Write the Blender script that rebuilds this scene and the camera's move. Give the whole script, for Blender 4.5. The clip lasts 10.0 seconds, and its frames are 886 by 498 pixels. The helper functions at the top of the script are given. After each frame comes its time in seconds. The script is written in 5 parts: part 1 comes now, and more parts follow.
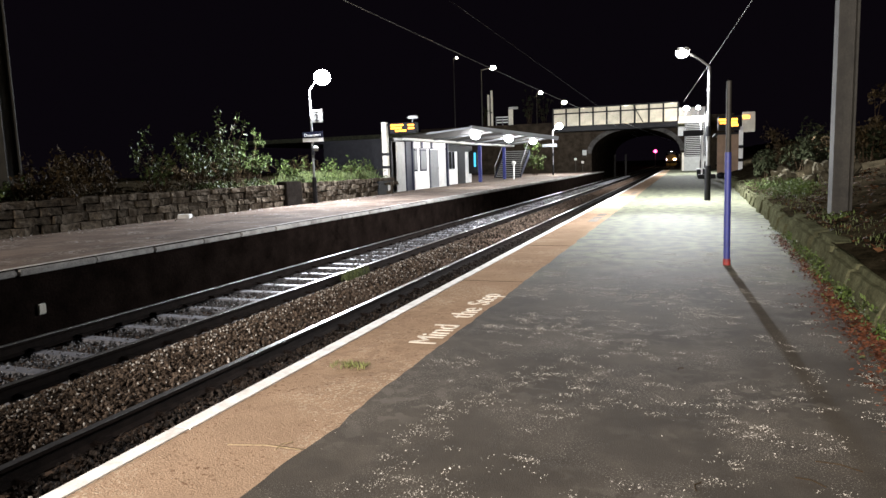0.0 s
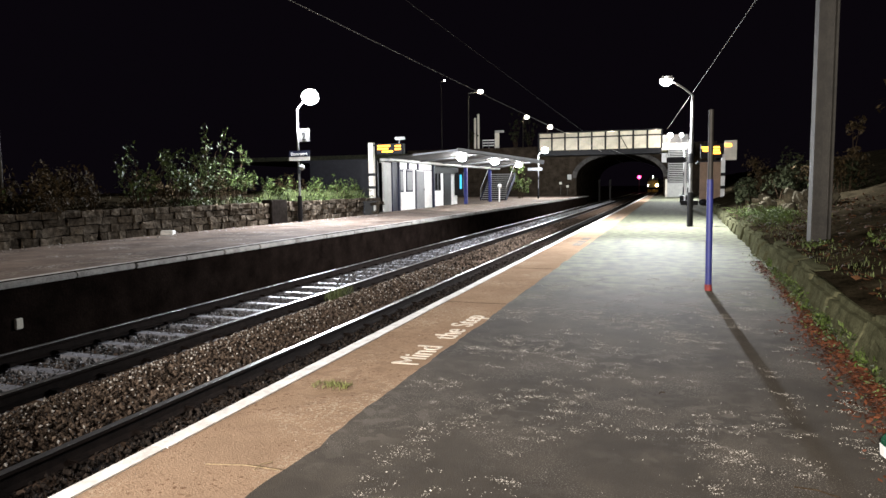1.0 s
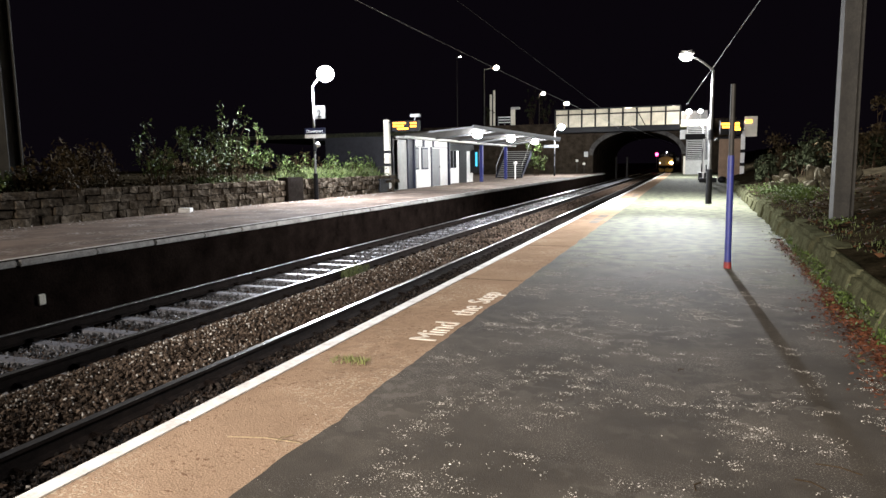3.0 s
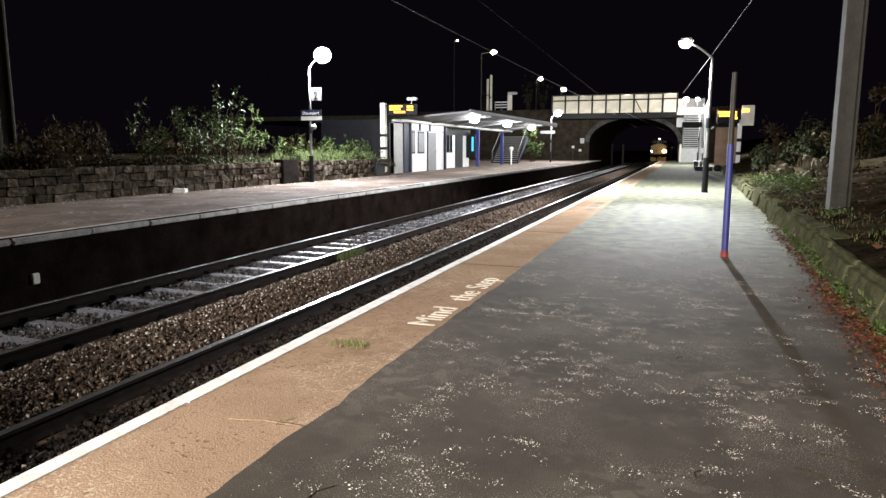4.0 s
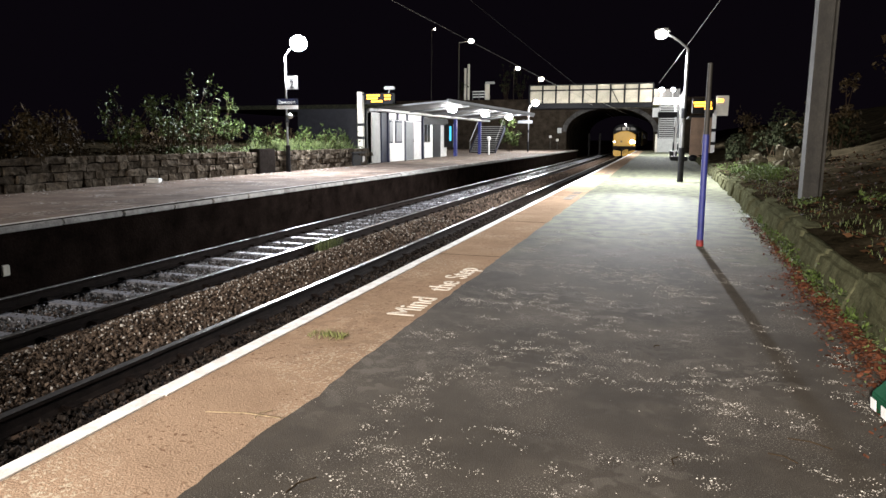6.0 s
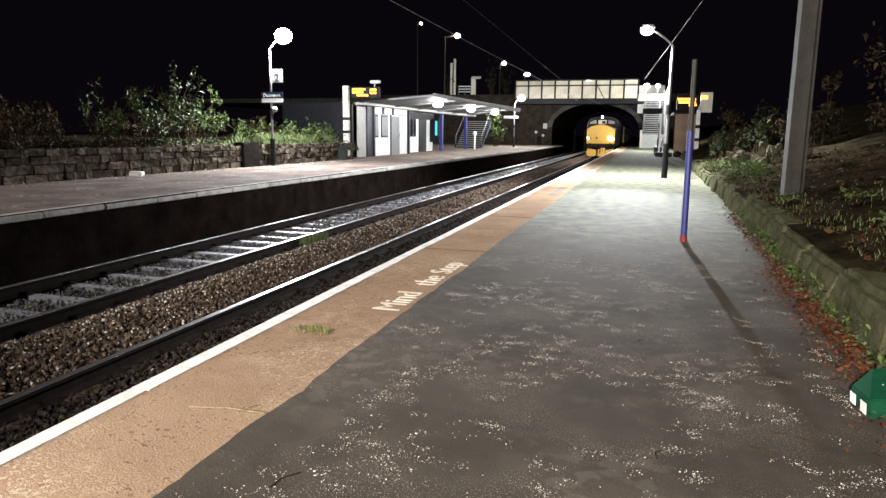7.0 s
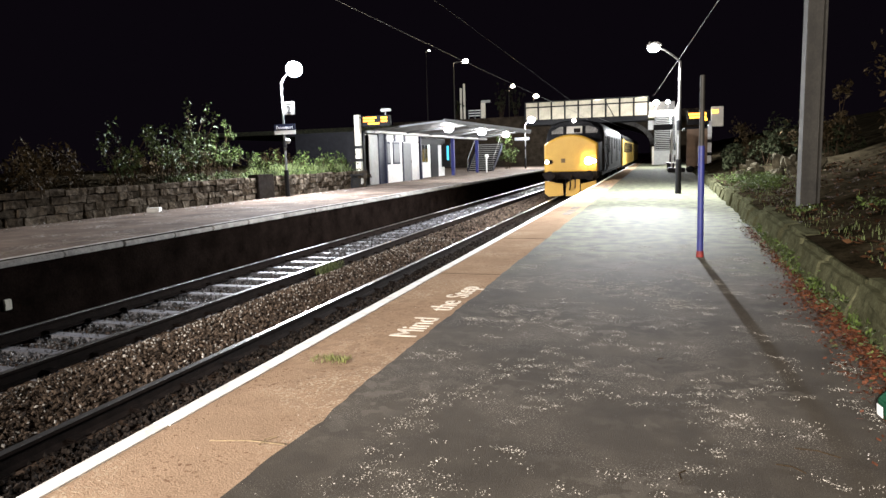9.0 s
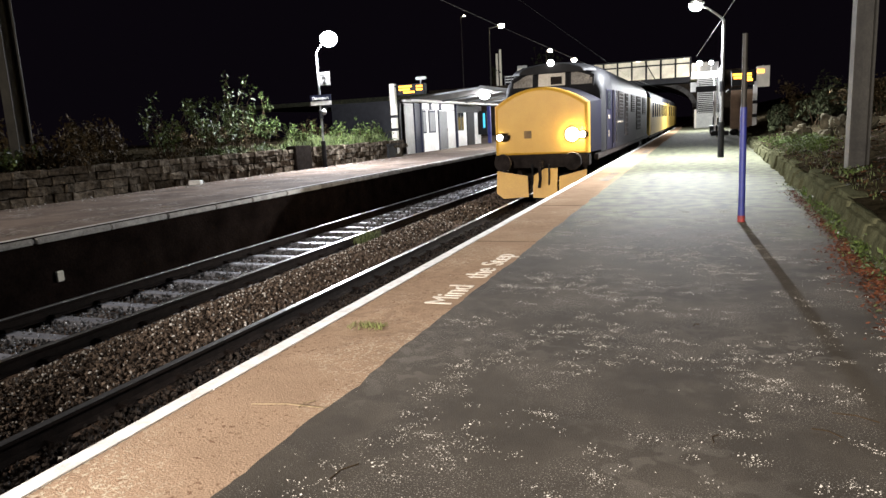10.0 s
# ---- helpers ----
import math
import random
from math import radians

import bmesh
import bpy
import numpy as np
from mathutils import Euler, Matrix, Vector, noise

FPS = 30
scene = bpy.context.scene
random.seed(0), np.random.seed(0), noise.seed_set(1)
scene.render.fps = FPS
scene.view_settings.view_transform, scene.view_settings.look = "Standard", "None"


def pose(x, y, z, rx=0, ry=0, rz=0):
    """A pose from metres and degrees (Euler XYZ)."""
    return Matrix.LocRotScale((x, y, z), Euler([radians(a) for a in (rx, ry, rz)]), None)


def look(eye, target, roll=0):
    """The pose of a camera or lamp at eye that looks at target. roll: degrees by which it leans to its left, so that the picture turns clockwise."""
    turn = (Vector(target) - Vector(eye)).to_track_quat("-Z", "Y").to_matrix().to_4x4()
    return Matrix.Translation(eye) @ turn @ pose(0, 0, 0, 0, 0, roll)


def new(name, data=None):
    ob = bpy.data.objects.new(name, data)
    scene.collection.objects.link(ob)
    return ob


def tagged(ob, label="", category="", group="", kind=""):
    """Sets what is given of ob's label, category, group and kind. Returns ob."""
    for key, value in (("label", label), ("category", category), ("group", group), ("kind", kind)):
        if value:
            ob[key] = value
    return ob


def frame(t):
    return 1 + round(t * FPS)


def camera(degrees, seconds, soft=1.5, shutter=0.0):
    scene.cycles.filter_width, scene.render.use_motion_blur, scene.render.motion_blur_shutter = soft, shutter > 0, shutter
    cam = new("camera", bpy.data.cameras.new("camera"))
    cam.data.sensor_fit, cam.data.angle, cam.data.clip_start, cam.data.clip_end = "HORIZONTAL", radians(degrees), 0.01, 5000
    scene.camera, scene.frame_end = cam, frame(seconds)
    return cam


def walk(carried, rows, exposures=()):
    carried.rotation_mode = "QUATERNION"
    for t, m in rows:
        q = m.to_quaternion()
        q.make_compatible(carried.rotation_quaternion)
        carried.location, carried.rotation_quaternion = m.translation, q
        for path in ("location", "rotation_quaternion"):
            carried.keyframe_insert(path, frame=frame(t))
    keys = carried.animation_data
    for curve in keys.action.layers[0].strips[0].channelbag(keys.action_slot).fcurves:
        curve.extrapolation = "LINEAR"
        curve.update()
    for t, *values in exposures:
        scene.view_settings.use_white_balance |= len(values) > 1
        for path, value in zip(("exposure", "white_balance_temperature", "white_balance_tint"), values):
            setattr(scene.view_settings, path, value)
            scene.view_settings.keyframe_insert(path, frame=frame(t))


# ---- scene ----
cam = camera(67.0, 10.0, 1.5, 0.0)


def held(x, y, z, yaw, pitch, roll):
    return pose(x, y, z, 90 + pitch, 0, yaw) @ pose(0, 0, 0, 0, 0, roll)


PATH = [
    (0.0, held(0.056, -0.001, 1.201, 20.15, -7.14, -1.86)),
    (0.5, held(0.065, -0.010, 1.204, 18.67, -5.37, -0.13)),
    (1.0, held(0.060, -0.013, 1.200, 18.79, -5.35, -0.71)),
    (1.5, held(0.059, -0.008, 1.198, 19.63, -4.79, -1.18)),
    (2.0, held(0.056, -0.023, 1.199, 19.69, -4.83, -0.67)),
    (2.5, held(0.056, -0.013, 1.195, 19.75, -6.05, -0.94)),
    (3.8, held(0.001, -0.008, 1.183, 20.43, -8.32, 0.10)),
    (4.0, held(-0.001, -0.007, 1.188, 19.62, -8.54, 0.11)),
    (4.5, held(-0.006, -0.012, 1.191, 18.83, -8.76, 0.91)),
    (5.0, held(-0.014, -0.004, 1.188, 18.44, -9.32, 0.56)),
    (6.5, held(-0.009, -0.004, 1.191, 17.15, -9.53, 0.45)),
    (7.0, held(-0.012, 0.002, 1.187, 16.45, -9.84, 0.59)),
    (7.5, held(0.000, 0.000, 1.190, 15.95, -9.82, 0.00)),
    (8.0, held(0.003, 0.000, 1.192, 15.76, -9.79, -0.34)),
    (8.5, held(0.009, -0.001, 1.192, 15.78, -9.73, -0.08)),
    (8.6, held(0.012, -0.004, 1.196, 15.74, -9.85, -0.14)),
    (8.7, held(-0.004, 0.010, 1.185, 18.07, -7.79, -2.17)),
    (9.0, held(0.001, -0.008, 1.197, 17.79, -7.78, -1.73)),
    (9.5, held(0.024, -0.013, 1.189, 19.51, -10.62, -1.27)),
    (10.0, held(0.032, -0.020, 1.192, 21.17, -10.31, -2.93)),
]
walk(cam, PATH, [(0.0, 2.04), (5.0, 2.06), (7.0, 2.08), (8.0, 2.22), (9.0, 2.24), (9.4, 2.12), (10.0, 2.08)])

# ---- light ----
scene.view_settings.exposure = 2.0
world = bpy.data.worlds.new("night")
scene.world = world
world.use_nodes = True
world.node_tree.nodes["Background"].inputs[0].default_value = (0.38, 0.26, 0.46, 1)
world.node_tree.nodes["Background"].inputs[1].default_value = 0.0017


def bulb(x, y, z, watts, colour=(1.0, 0.97, 0.93), size=0.12, cone=0, aim=None, soft=0.45):
    """A lamp's light: all round, or in a cone of that many degrees toward aim."""
    data = bpy.data.lights.new("lamp_light", "SPOT" if cone else "POINT")
    data.energy, data.color, data.shadow_soft_size = watts, colour, size
    if cone:
        data.spot_size, data.spot_blend = radians(cone), soft
    ob = new("lamp_light", data)
    ob.location = (x, y, z)
    if aim:
        ob.matrix_world = look((x, y, z), aim)
    return ob


WARM = (1.0, 0.86, 0.66)
COOL = (0.95, 0.98, 1.0)
bulb(-0.12, 19.9, 3.74, 1750, (0.92, 0.95, 1.0), 0.06, 151, (-0.5, 19.5, 0.0), 0.3)      # platform lantern
bulb(-0.12, 19.75, 3.74, 2300, (0.92, 0.95, 1.0), 0.06, 36, (-0.7, 12.2, 0.0), 1.0)   # second spot added here, brightens the platform from y 9 to 17
bulb(-12.2, 21.3, 4.00, 1500, (0.87, 0.91, 1.0), 0.08)  # lantern over the other platform
bulb(-1.5, -7.5, 4.0, 3700, (1.0, 0.91, 0.84), 0.2, 45, (-1.5, 21.0, 0.0))      # unseen lamp assumed behind the walker, cone narrowed to darken the near corners
bulb(-12.2, -3.0, 4.3, 1350, (1.0, 0.90, 0.80), 0.2)     # unseen fill added across the tracks for the left platform and wall
for ly in (34.0, 41.0, 48.0):
    bulb(-10.4, ly, 2.50, 170, COOL, 0.06)              # canopy lights
bulb(-11.0, 61.7, 4.05, 1300, COOL, 0.06)
bulb(0.5, 69.0, 5.9, 60, COOL, 0.2)                    # stair tower
bulb(0.45, 52.0, 3.72, 1050, COOL, 0.06)                  # far platform lantern
bulb(-6.0, 73.2, 6.3, 260, WARM, 0.2)                   # inside the footbridge
bulb(-10.5, 73.2, 6.3, 60, WARM, 0.2)
bulb(-1.5, 73.2, 6.3, 150, WARM, 0.2)

# ---- materials ----
def mat(name, base, rough=0.8, metal=0.0, var=0.25, scale=6.0, fine=60.0, bump=0.3, dark=None, island=0.0, emit=None, power=0.0, spec=0.5):
    """A surface with stains at one scale and grain at another."""
    m = bpy.data.materials.new(name)
    m.use_nodes = True
    nt = m.node_tree
    bsdf = nt.nodes["Principled BSDF"]
    link = nt.links.new
    bsdf.inputs["Roughness"].default_value = rough
    bsdf.inputs["Metallic"].default_value = metal
    bsdf.inputs["Specular IOR Level"].default_value = spec if spec != 0.5 or rough < 0.75 else (0.0 if rough >= 0.9 else 0.06)
    if emit:
        bsdf.inputs["Emission Color"].default_value = (*emit, 1)
        bsdf.inputs["Emission Strength"].default_value = power
        bsdf.inputs["Base Color"].default_value = (*base, 1)
        return m
    co = nt.nodes.new("ShaderNodeTexCoord")
    big = nt.nodes.new("ShaderNodeTexNoise")
    big.inputs["Scale"].default_value, big.inputs["Detail"].default_value, big.inputs["Roughness"].default_value = scale, 6, 0.65
    small = nt.nodes.new("ShaderNodeTexNoise")
    small.inputs["Scale"].default_value, small.inputs["Detail"].default_value = fine, 3
    link(co.outputs["Object"], big.inputs["Vector"])
    link(co.outputs["Object"], small.inputs["Vector"])
    ramp = nt.nodes.new("ShaderNodeValToRGB")
    low = dark or tuple(c * (1 - 1.6 * var) if var < 0.6 else c * 0.1 for c in base)
    ramp.color_ramp.elements[0].position, ramp.color_ramp.elements[1].position = 0.32, 0.68
    ramp.color_ramp.elements[0].color = (*low, 1)
    ramp.color_ramp.elements[1].color = (*(min(1, c * (1 + 0.4 * var)) for c in base), 1)
    link(big.outputs["Fac"], ramp.inputs["Fac"])
    grain = nt.nodes.new("ShaderNodeMix")
    grain.data_type, grain.blend_type = "RGBA", "OVERLAY"
    grain.inputs["Factor"].default_value = min(1.0, 0.25 + var)
    link(ramp.outputs["Color"], grain.inputs["A"])
    link(small.outputs["Fac"], grain.inputs["B"])
    last = grain.outputs["Result"]
    if island:
        geo = nt.nodes.new("ShaderNodeNewGeometry")
        info = nt.nodes.new("ShaderNodeObjectInfo")
        add = nt.nodes.new("ShaderNodeMath")
        add.operation = "ADD"
        link(geo.outputs["Random Per Island"], add.inputs[0])
        link(info.outputs["Random"], add.inputs[1])
        wrap = nt.nodes.new("ShaderNodeMath")
        wrap.operation = "FRACT"
        link(add.outputs[0], wrap.inputs[0])
        span = nt.nodes.new("ShaderNodeMapRange")
        span.inputs["To Min"].default_value, span.inputs["To Max"].default_value = 1 - island, 1 + island
        link(wrap.outputs[0], span.inputs["Value"])
        hsv = nt.nodes.new("ShaderNodeHueSaturation")
        link(span.outputs["Result"], hsv.inputs["Value"])
        link(last, hsv.inputs["Color"])
        last = hsv.outputs["Color"]
    link(last, bsdf.inputs["Base Color"])
    if bump:
        bm = nt.nodes.new("ShaderNodeBump")
        bm.inputs["Strength"].default_value, bm.inputs["Distance"].default_value = bump, 0.012
        link(small.outputs["Fac"], bm.inputs["Height"])
        link(bm.outputs["Normal"], bsdf.inputs["Normal"])
    return m


def speckled(m, colour, patch_scale, grit_scale, patch_low, grit_low, amount=1.0):
    """Lays pale grit over a material: fine grains, thick only inside worn patches."""
    nt = m.node_tree
    link = nt.links.new
    bsdf = nt.nodes["Principled BSDF"]
    under = bsdf.inputs["Base Color"].links[0].from_socket
    co = next(n for n in nt.nodes if n.type == "TEX_COORD")
    outs = []
    for sc, lo, hi, det in ((patch_scale, patch_low, patch_low + 0.16, 5), (grit_scale, grit_low, grit_low + 0.06, 2)):
        nz = nt.nodes.new("ShaderNodeTexNoise")
        nz.inputs["Scale"].default_value, nz.inputs["Detail"].default_value = sc, det
        link(co.outputs["Object"], nz.inputs["Vector"])
        mp = nt.nodes.new("ShaderNodeMapRange")
        mp.inputs["From Min"].default_value, mp.inputs["From Max"].default_value = lo, hi
        link(nz.outputs["Fac"], mp.inputs["Value"])
        outs.append(mp.outputs["Result"])
    mul = nt.nodes.new("ShaderNodeMath")
    mul.operation = "MULTIPLY"
    link(outs[0], mul.inputs[0])
    link(outs[1], mul.inputs[1])
    amt = nt.nodes.new("ShaderNodeMath")
    amt.operation = "MULTIPLY"
    amt.inputs[1].default_value = amount
    link(mul.outputs[0], amt.inputs[0])
    mix = nt.nodes.new("ShaderNodeMix")
    mix.data_type = "RGBA"
    link(amt.outputs[0], mix.inputs["Factor"])
    link(under, mix.inputs["A"])
    mix.inputs["B"].default_value = (*colour, 1)
    link(mix.outputs["Result"], bsdf.inputs["Base Color"])
    return m


ASPHALT = mat("asphalt", (0.076, 0.066, 0.053), 0.85, var=0.3, scale=0.9, fine=170, bump=0.3)
speckled(ASPHALT, (0.40, 0.37, 0.33), 1.9, 150.0, 0.45, 0.60, 0.7)
speckled(ASPHALT, (0.034, 0.030, 0.025), 0.5, 2.4, 0.42, 0.48, 0.45)
speckled(ASPHALT, (0.145, 0.130, 0.110), 0.8, 9.0, 0.47, 0.52, 0.45)


def mossed(m, start, end):
    """Moss that thickens along the platform, with a ragged front."""
    nt = m.node_tree
    link = nt.links.new
    bsdf = nt.nodes["Principled BSDF"]
    under = bsdf.inputs["Base Color"].links[0].from_socket
    co = next(n for n in nt.nodes if n.type == "TEX_COORD")
    sep = nt.nodes.new("ShaderNodeSeparateXYZ")
    link(co.outputs["Object"], sep.inputs[0])
    facs = []
    for sc, det in ((0.8, 6), (4.6, 9), (70.0, 2)):
        nz = nt.nodes.new("ShaderNodeTexNoise")
        nz.inputs["Scale"].default_value, nz.inputs["Detail"].default_value = sc, det
        link(co.outputs["Object"], nz.inputs["Vector"])
        facs.append(nz.outputs["Fac"])
    ragged = nt.nodes.new("ShaderNodeMath")
    ragged.operation = "MULTIPLY_ADD"
    ragged.inputs[1].default_value = 7.0
    link(facs[0], ragged.inputs[0])
    link(sep.outputs["Y"], ragged.inputs[2])
    front = nt.nodes.new("ShaderNodeMapRange")
    front.inputs["From Min"].default_value, front.inputs["From Max"].default_value = start + 3.5, end + 3.5
    link(ragged.outputs[0], front.inputs["Value"])
    ramp = nt.nodes.new("ShaderNodeValToRGB")
    for e, (p, c) in zip(ramp.color_ramp.elements, ((0.36, (0.055, 0.053, 0.048)), (0.66, (0.165, 0.174, 0.104)))):
        e.position, e.color = p, (*c, 1)
    link(facs[1], ramp.inputs["Fac"])
    grain = nt.nodes.new("ShaderNodeMix")
    grain.data_type, grain.blend_type = "RGBA", "OVERLAY"
    grain.inputs["Factor"].default_value = 0.6
    link(ramp.outputs["Color"], grain.inputs["A"])
    link(facs[2], grain.inputs["B"])
    mix = nt.nodes.new("ShaderNodeMix")
    mix.data_type = "RGBA"
    link(front.outputs["Result"], mix.inputs["Factor"])
    link(under, mix.inputs["A"])
    link(grain.outputs["Result"], mix.inputs["B"])
    link(mix.outputs["Result"], bsdf.inputs["Base Color"])


mossed(ASPHALT, 6.8, 10.0)
BUFF = mat("buff_surfacing", (0.335, 0.235, 0.160), 0.9, var=0.11, scale=2.2, fine=120, bump=0.4)
speckled(BUFF, (0.14, 0.08, 0.05), 3.0, 38.0, 0.42, 0.60, 0.8)
speckled(BUFF, (0.50, 0.43, 0.32), 1.1, 60.0, 0.48, 0.55, 0.85)
speckled(BUFF, (0.15, 0.10, 0.075), 0.7, 11.0, 0.45, 0.50, 0.30)
WHITELINE = mat("white_line_paint", (0.78, 0.77, 0.74), 0.7, var=0.12, scale=9, fine=80, bump=0.2, dark=(0.50, 0.48, 0.45))
WORNPAINT = mat("worn_paint", (0.70, 0.66, 0.58), 0.8, var=0.25, scale=14, fine=90, bump=0.2, dark=(0.54, 0.46, 0.36))
FARPLAT = mat("grey_surfacing", (0.165, 0.125, 0.100), 0.85, var=0.35, scale=0.8, fine=60, bump=0.4)
speckled(FARPLAT, (0.40, 0.38, 0.36), 1.2, 16.0, 0.48, 0.54, 0.6)
COPING = mat("pale_coping", (0.46, 0.44, 0.41), 0.85, var=0.3, scale=5, fine=50, bump=0.4)
FACE = mat("dark_platform_wall", (0.0130, 0.0090, 0.0076), 0.9, var=0.4, scale=2.0, fine=30, bump=0.6)
BALLAST = mat("ballast_bed", (0.12, 0.085, 0.065), 0.95, var=0.4, scale=9, fine=45, bump=1.0)
STONES = mat("ballast_stone", (0.086, 0.064, 0.048), 0.85, var=0.3, scale=12, fine=80, bump=0.3, island=0.92)
GREYSTONES = mat("clean_ballast_stone", (0.050, 0.047, 0.049), 0.6, var=0.3, scale=12, fine=80, bump=0.3, island=0.9)
SLEEPER = mat("concrete_sleeper", (0.175, 0.178, 0.200), 0.42, var=0.25, scale=6, fine=60, bump=0.3, island=0.2)
RAIL = mat("rusty_rail", (0.017, 0.012, 0.010), 0.8, 0.1, var=0.35, scale=10, fine=70, bump=0.3)
SHINE = mat("polished_rail_head", (0.62, 0.61, 0.60), 0.32, 1.0, var=0.15, scale=20, fine=90, bump=0.05)
STONE = mat("sooty_sandstone", (0.100, 0.082, 0.062), 0.92, var=0.45, scale=9, fine=45, bump=1.0, island=0.35)
RUBBLE = mat("weathered_rubble", (0.085, 0.076, 0.054), 0.92, var=0.45, scale=6, fine=40, bump=1.0, island=0.4)
MORTAR = mat("dark_joint", (0.018, 0.015, 0.013), 0.95, var=0.3, scale=8, fine=50, bump=0.6)
SOIL = mat("soil", (0.030, 0.024, 0.0145), 0.95, var=0.55, scale=2.5, fine=30, bump=1.0)
CONCRETE = mat("kerb_concrete", (0.070, 0.070, 0.040), 0.9, var=0.35, scale=5, fine=50, bump=0.6)
STEEL = mat("galvanised_steel", (0.30, 0.30, 0.29), 0.55, 0.5, var=0.25, scale=4, fine=50, bump=0.15)
MASTSTEEL = mat("weathered_mast_steel", (0.030, 0.027, 0.021), 0.6, 0.2, var=0.35, scale=3, fine=40, bump=0.2)
WHITE = mat("white_paint", (0.78, 0.78, 0.76), 0.5, var=0.10, scale=3, fine=50, bump=0.1)
CREAM = mat("cream_paint", (0.66, 0.62, 0.52), 0.6, var=0.12, scale=3, fine=40, bump=0.15)
BLACK = mat("black_paint", (0.009, 0.009, 0.0105), 0.6, var=0.3, scale=6, fine=60, bump=0.15, spec=0.15)
BLUE = mat("blue_paint", (0.028, 0.036, 0.19), 0.45, var=0.2, scale=6, fine=60, bump=0.15)
NAVY = mat("navy_paint", (0.006, 0.008, 0.026), 0.55, var=0.2, scale=5, fine=60, bump=0.15, spec=0.2)
RED = mat("red_paint", (0.22, 0.022, 0.018), 0.6, var=0.2, scale=12, fine=60, bump=0.15)
GREY = mat("grey_door_paint", (0.15, 0.155, 0.165), 0.6, var=0.12, scale=4, fine=60, bump=0.1)
PALEGREY = mat("pale_grey_panel", (0.42, 0.42, 0.40), 0.6, var=0.12, scale=4, fine=60, bump=0.1)
ROOFING = mat("grey_roof_sheet", (0.065, 0.060, 0.056), 0.7, var=0.2, scale=3, fine=50, bump=0.2)
MASONRY = mat("dark_masonry", (0.040, 0.031, 0.023), 0.95, var=0.4, scale=1.4, fine=18, bump=0.9)
ARCHSTONE = mat("pale_arch_stone", (0.075, 0.070, 0.066), 0.9, var=0.3, scale=3, fine=30, bump=0.6, island=0.25)
RAWPANEL = mat("bridge_panel", (0.58, 0.52, 0.40), 0.7, var=0.22, scale=1.2, fine=30, bump=0.2, island=0.12)
LEAF = mat("green_leaf", (0.054, 0.078, 0.020), 0.55, var=0.3, scale=3, fine=30, bump=0.0, island=0.75, spec=0.2)
DRYLEAF = mat("brown_bramble_leaf", (0.040, 0.028, 0.013), 0.7, var=0.3, scale=3, fine=30, bump=0.0, island=0.6, spec=0.08)
LITTER = mat("fallen_leaf", (0.098, 0.036, 0.018), 0.75, var=0.3, scale=5, fine=30, bump=0.0, island=0.6)
GRASS = mat("grass_blade", (0.085, 0.11, 0.030), 0.7, var=0.3, scale=3, fine=30, bump=0.0, island=0.5)
TWIG = mat("twig_bark", (0.045, 0.032, 0.020), 0.9, var=0.3, scale=20, fine=80, bump=0.5)
PALETWIG = mat("dry_pale_twig", (0.30, 0.23, 0.14), 0.85, var=0.3, scale=20, fine=80, bump=0.5)
GREENCARD = mat("green_card", (0.003, 0.048, 0.021), 0.7, var=0.15, scale=6, fine=60, bump=0.1, spec=0.1)
YELLOW = mat("loco_yellow", (0.54, 0.31, 0.035), 0.42, var=0.08, scale=2, fine=50, bump=0.05, dark=(0.50, 0.27, 0.025))
LOCOBLUE = mat("loco_blue", (0.0046, 0.0042, 0.0120), 0.6, var=0.25, scale=2, fine=50, bump=0.05, spec=0.08)
LOCOGREY = mat("loco_grey", (0.0046, 0.0047, 0.0068), 0.5, var=0.45, scale=2, fine=40, bump=0.12, spec=0.12)
GRIME = mat("underframe_grime", (0.020, 0.016, 0.0145), 0.85, var=0.4, scale=5, fine=40, bump=0.5)
GLASS = mat("dark_window_glass", (0.02, 0.022, 0.026), 0.06, var=0.1, scale=3, fine=20, bump=0.0, spec=0.8)
LAMP = mat("lit_lantern", (1, 1, 1), emit=(1.0, 0.97, 0.95), power=40.0)
HEADLIGHT = mat("lit_headlight", (1, 1, 1), emit=(1.0, 0.80, 0.50), power=95.0)
MARKER = mat("lit_marker_light", (1, 1, 1), emit=(1.0, 0.95, 0.85), power=9.0)
SODIUM = mat("lit_street_lamp", (1, 1, 1), emit=(1.0, 0.86, 0.62), power=22.0)
AMBER = mat("amber_led", (0.2, 0.1, 0.0), emit=(1.0, 0.36, 0.04), power=1.7)
COACHYELLOW = mat("coach_yellow", (0.62, 0.42, 0.085), 0.45, var=0.12, scale=2, fine=50, bump=0.05, dark=(0.48, 0.32, 0.06))
PALEGRASS = mat("pale_grass_blade", (0.17, 0.185, 0.055), 0.7, var=0.3, scale=3, fine=30, bump=0.0, island=0.4)
IVY = mat("dark_ivy_leaf", (0.019, 0.022, 0.011), 0.8, var=0.3, scale=3, fine=30, bump=0.0, island=0.6, spec=0.04)
MOSSLEAF = mat("low_weed_leaf", (0.062, 0.092, 0.022), 0.7, var=0.3, scale=3, fine=30, bump=0.0, island=0.5, spec=0.1)
REDLIGHT = mat("red_signal_light", (0.3, 0.0, 0.05), emit=(1.0, 0.05, 0.22), power=4.0)
SCREEN = mat("blue_screen", (0.0, 0.2, 0.3), emit=(0.12, 0.62, 1.0), power=0.3)


# ---- building blocks ----
def thing(name, x, y, z, label, category, group="", kind="", turn=0):
    ob = new(name)
    ob.matrix_world = pose(x, y, z, 0, 0, turn)
    ob.empty_display_size = 0.2
    return tagged(ob, label, category, group, kind)


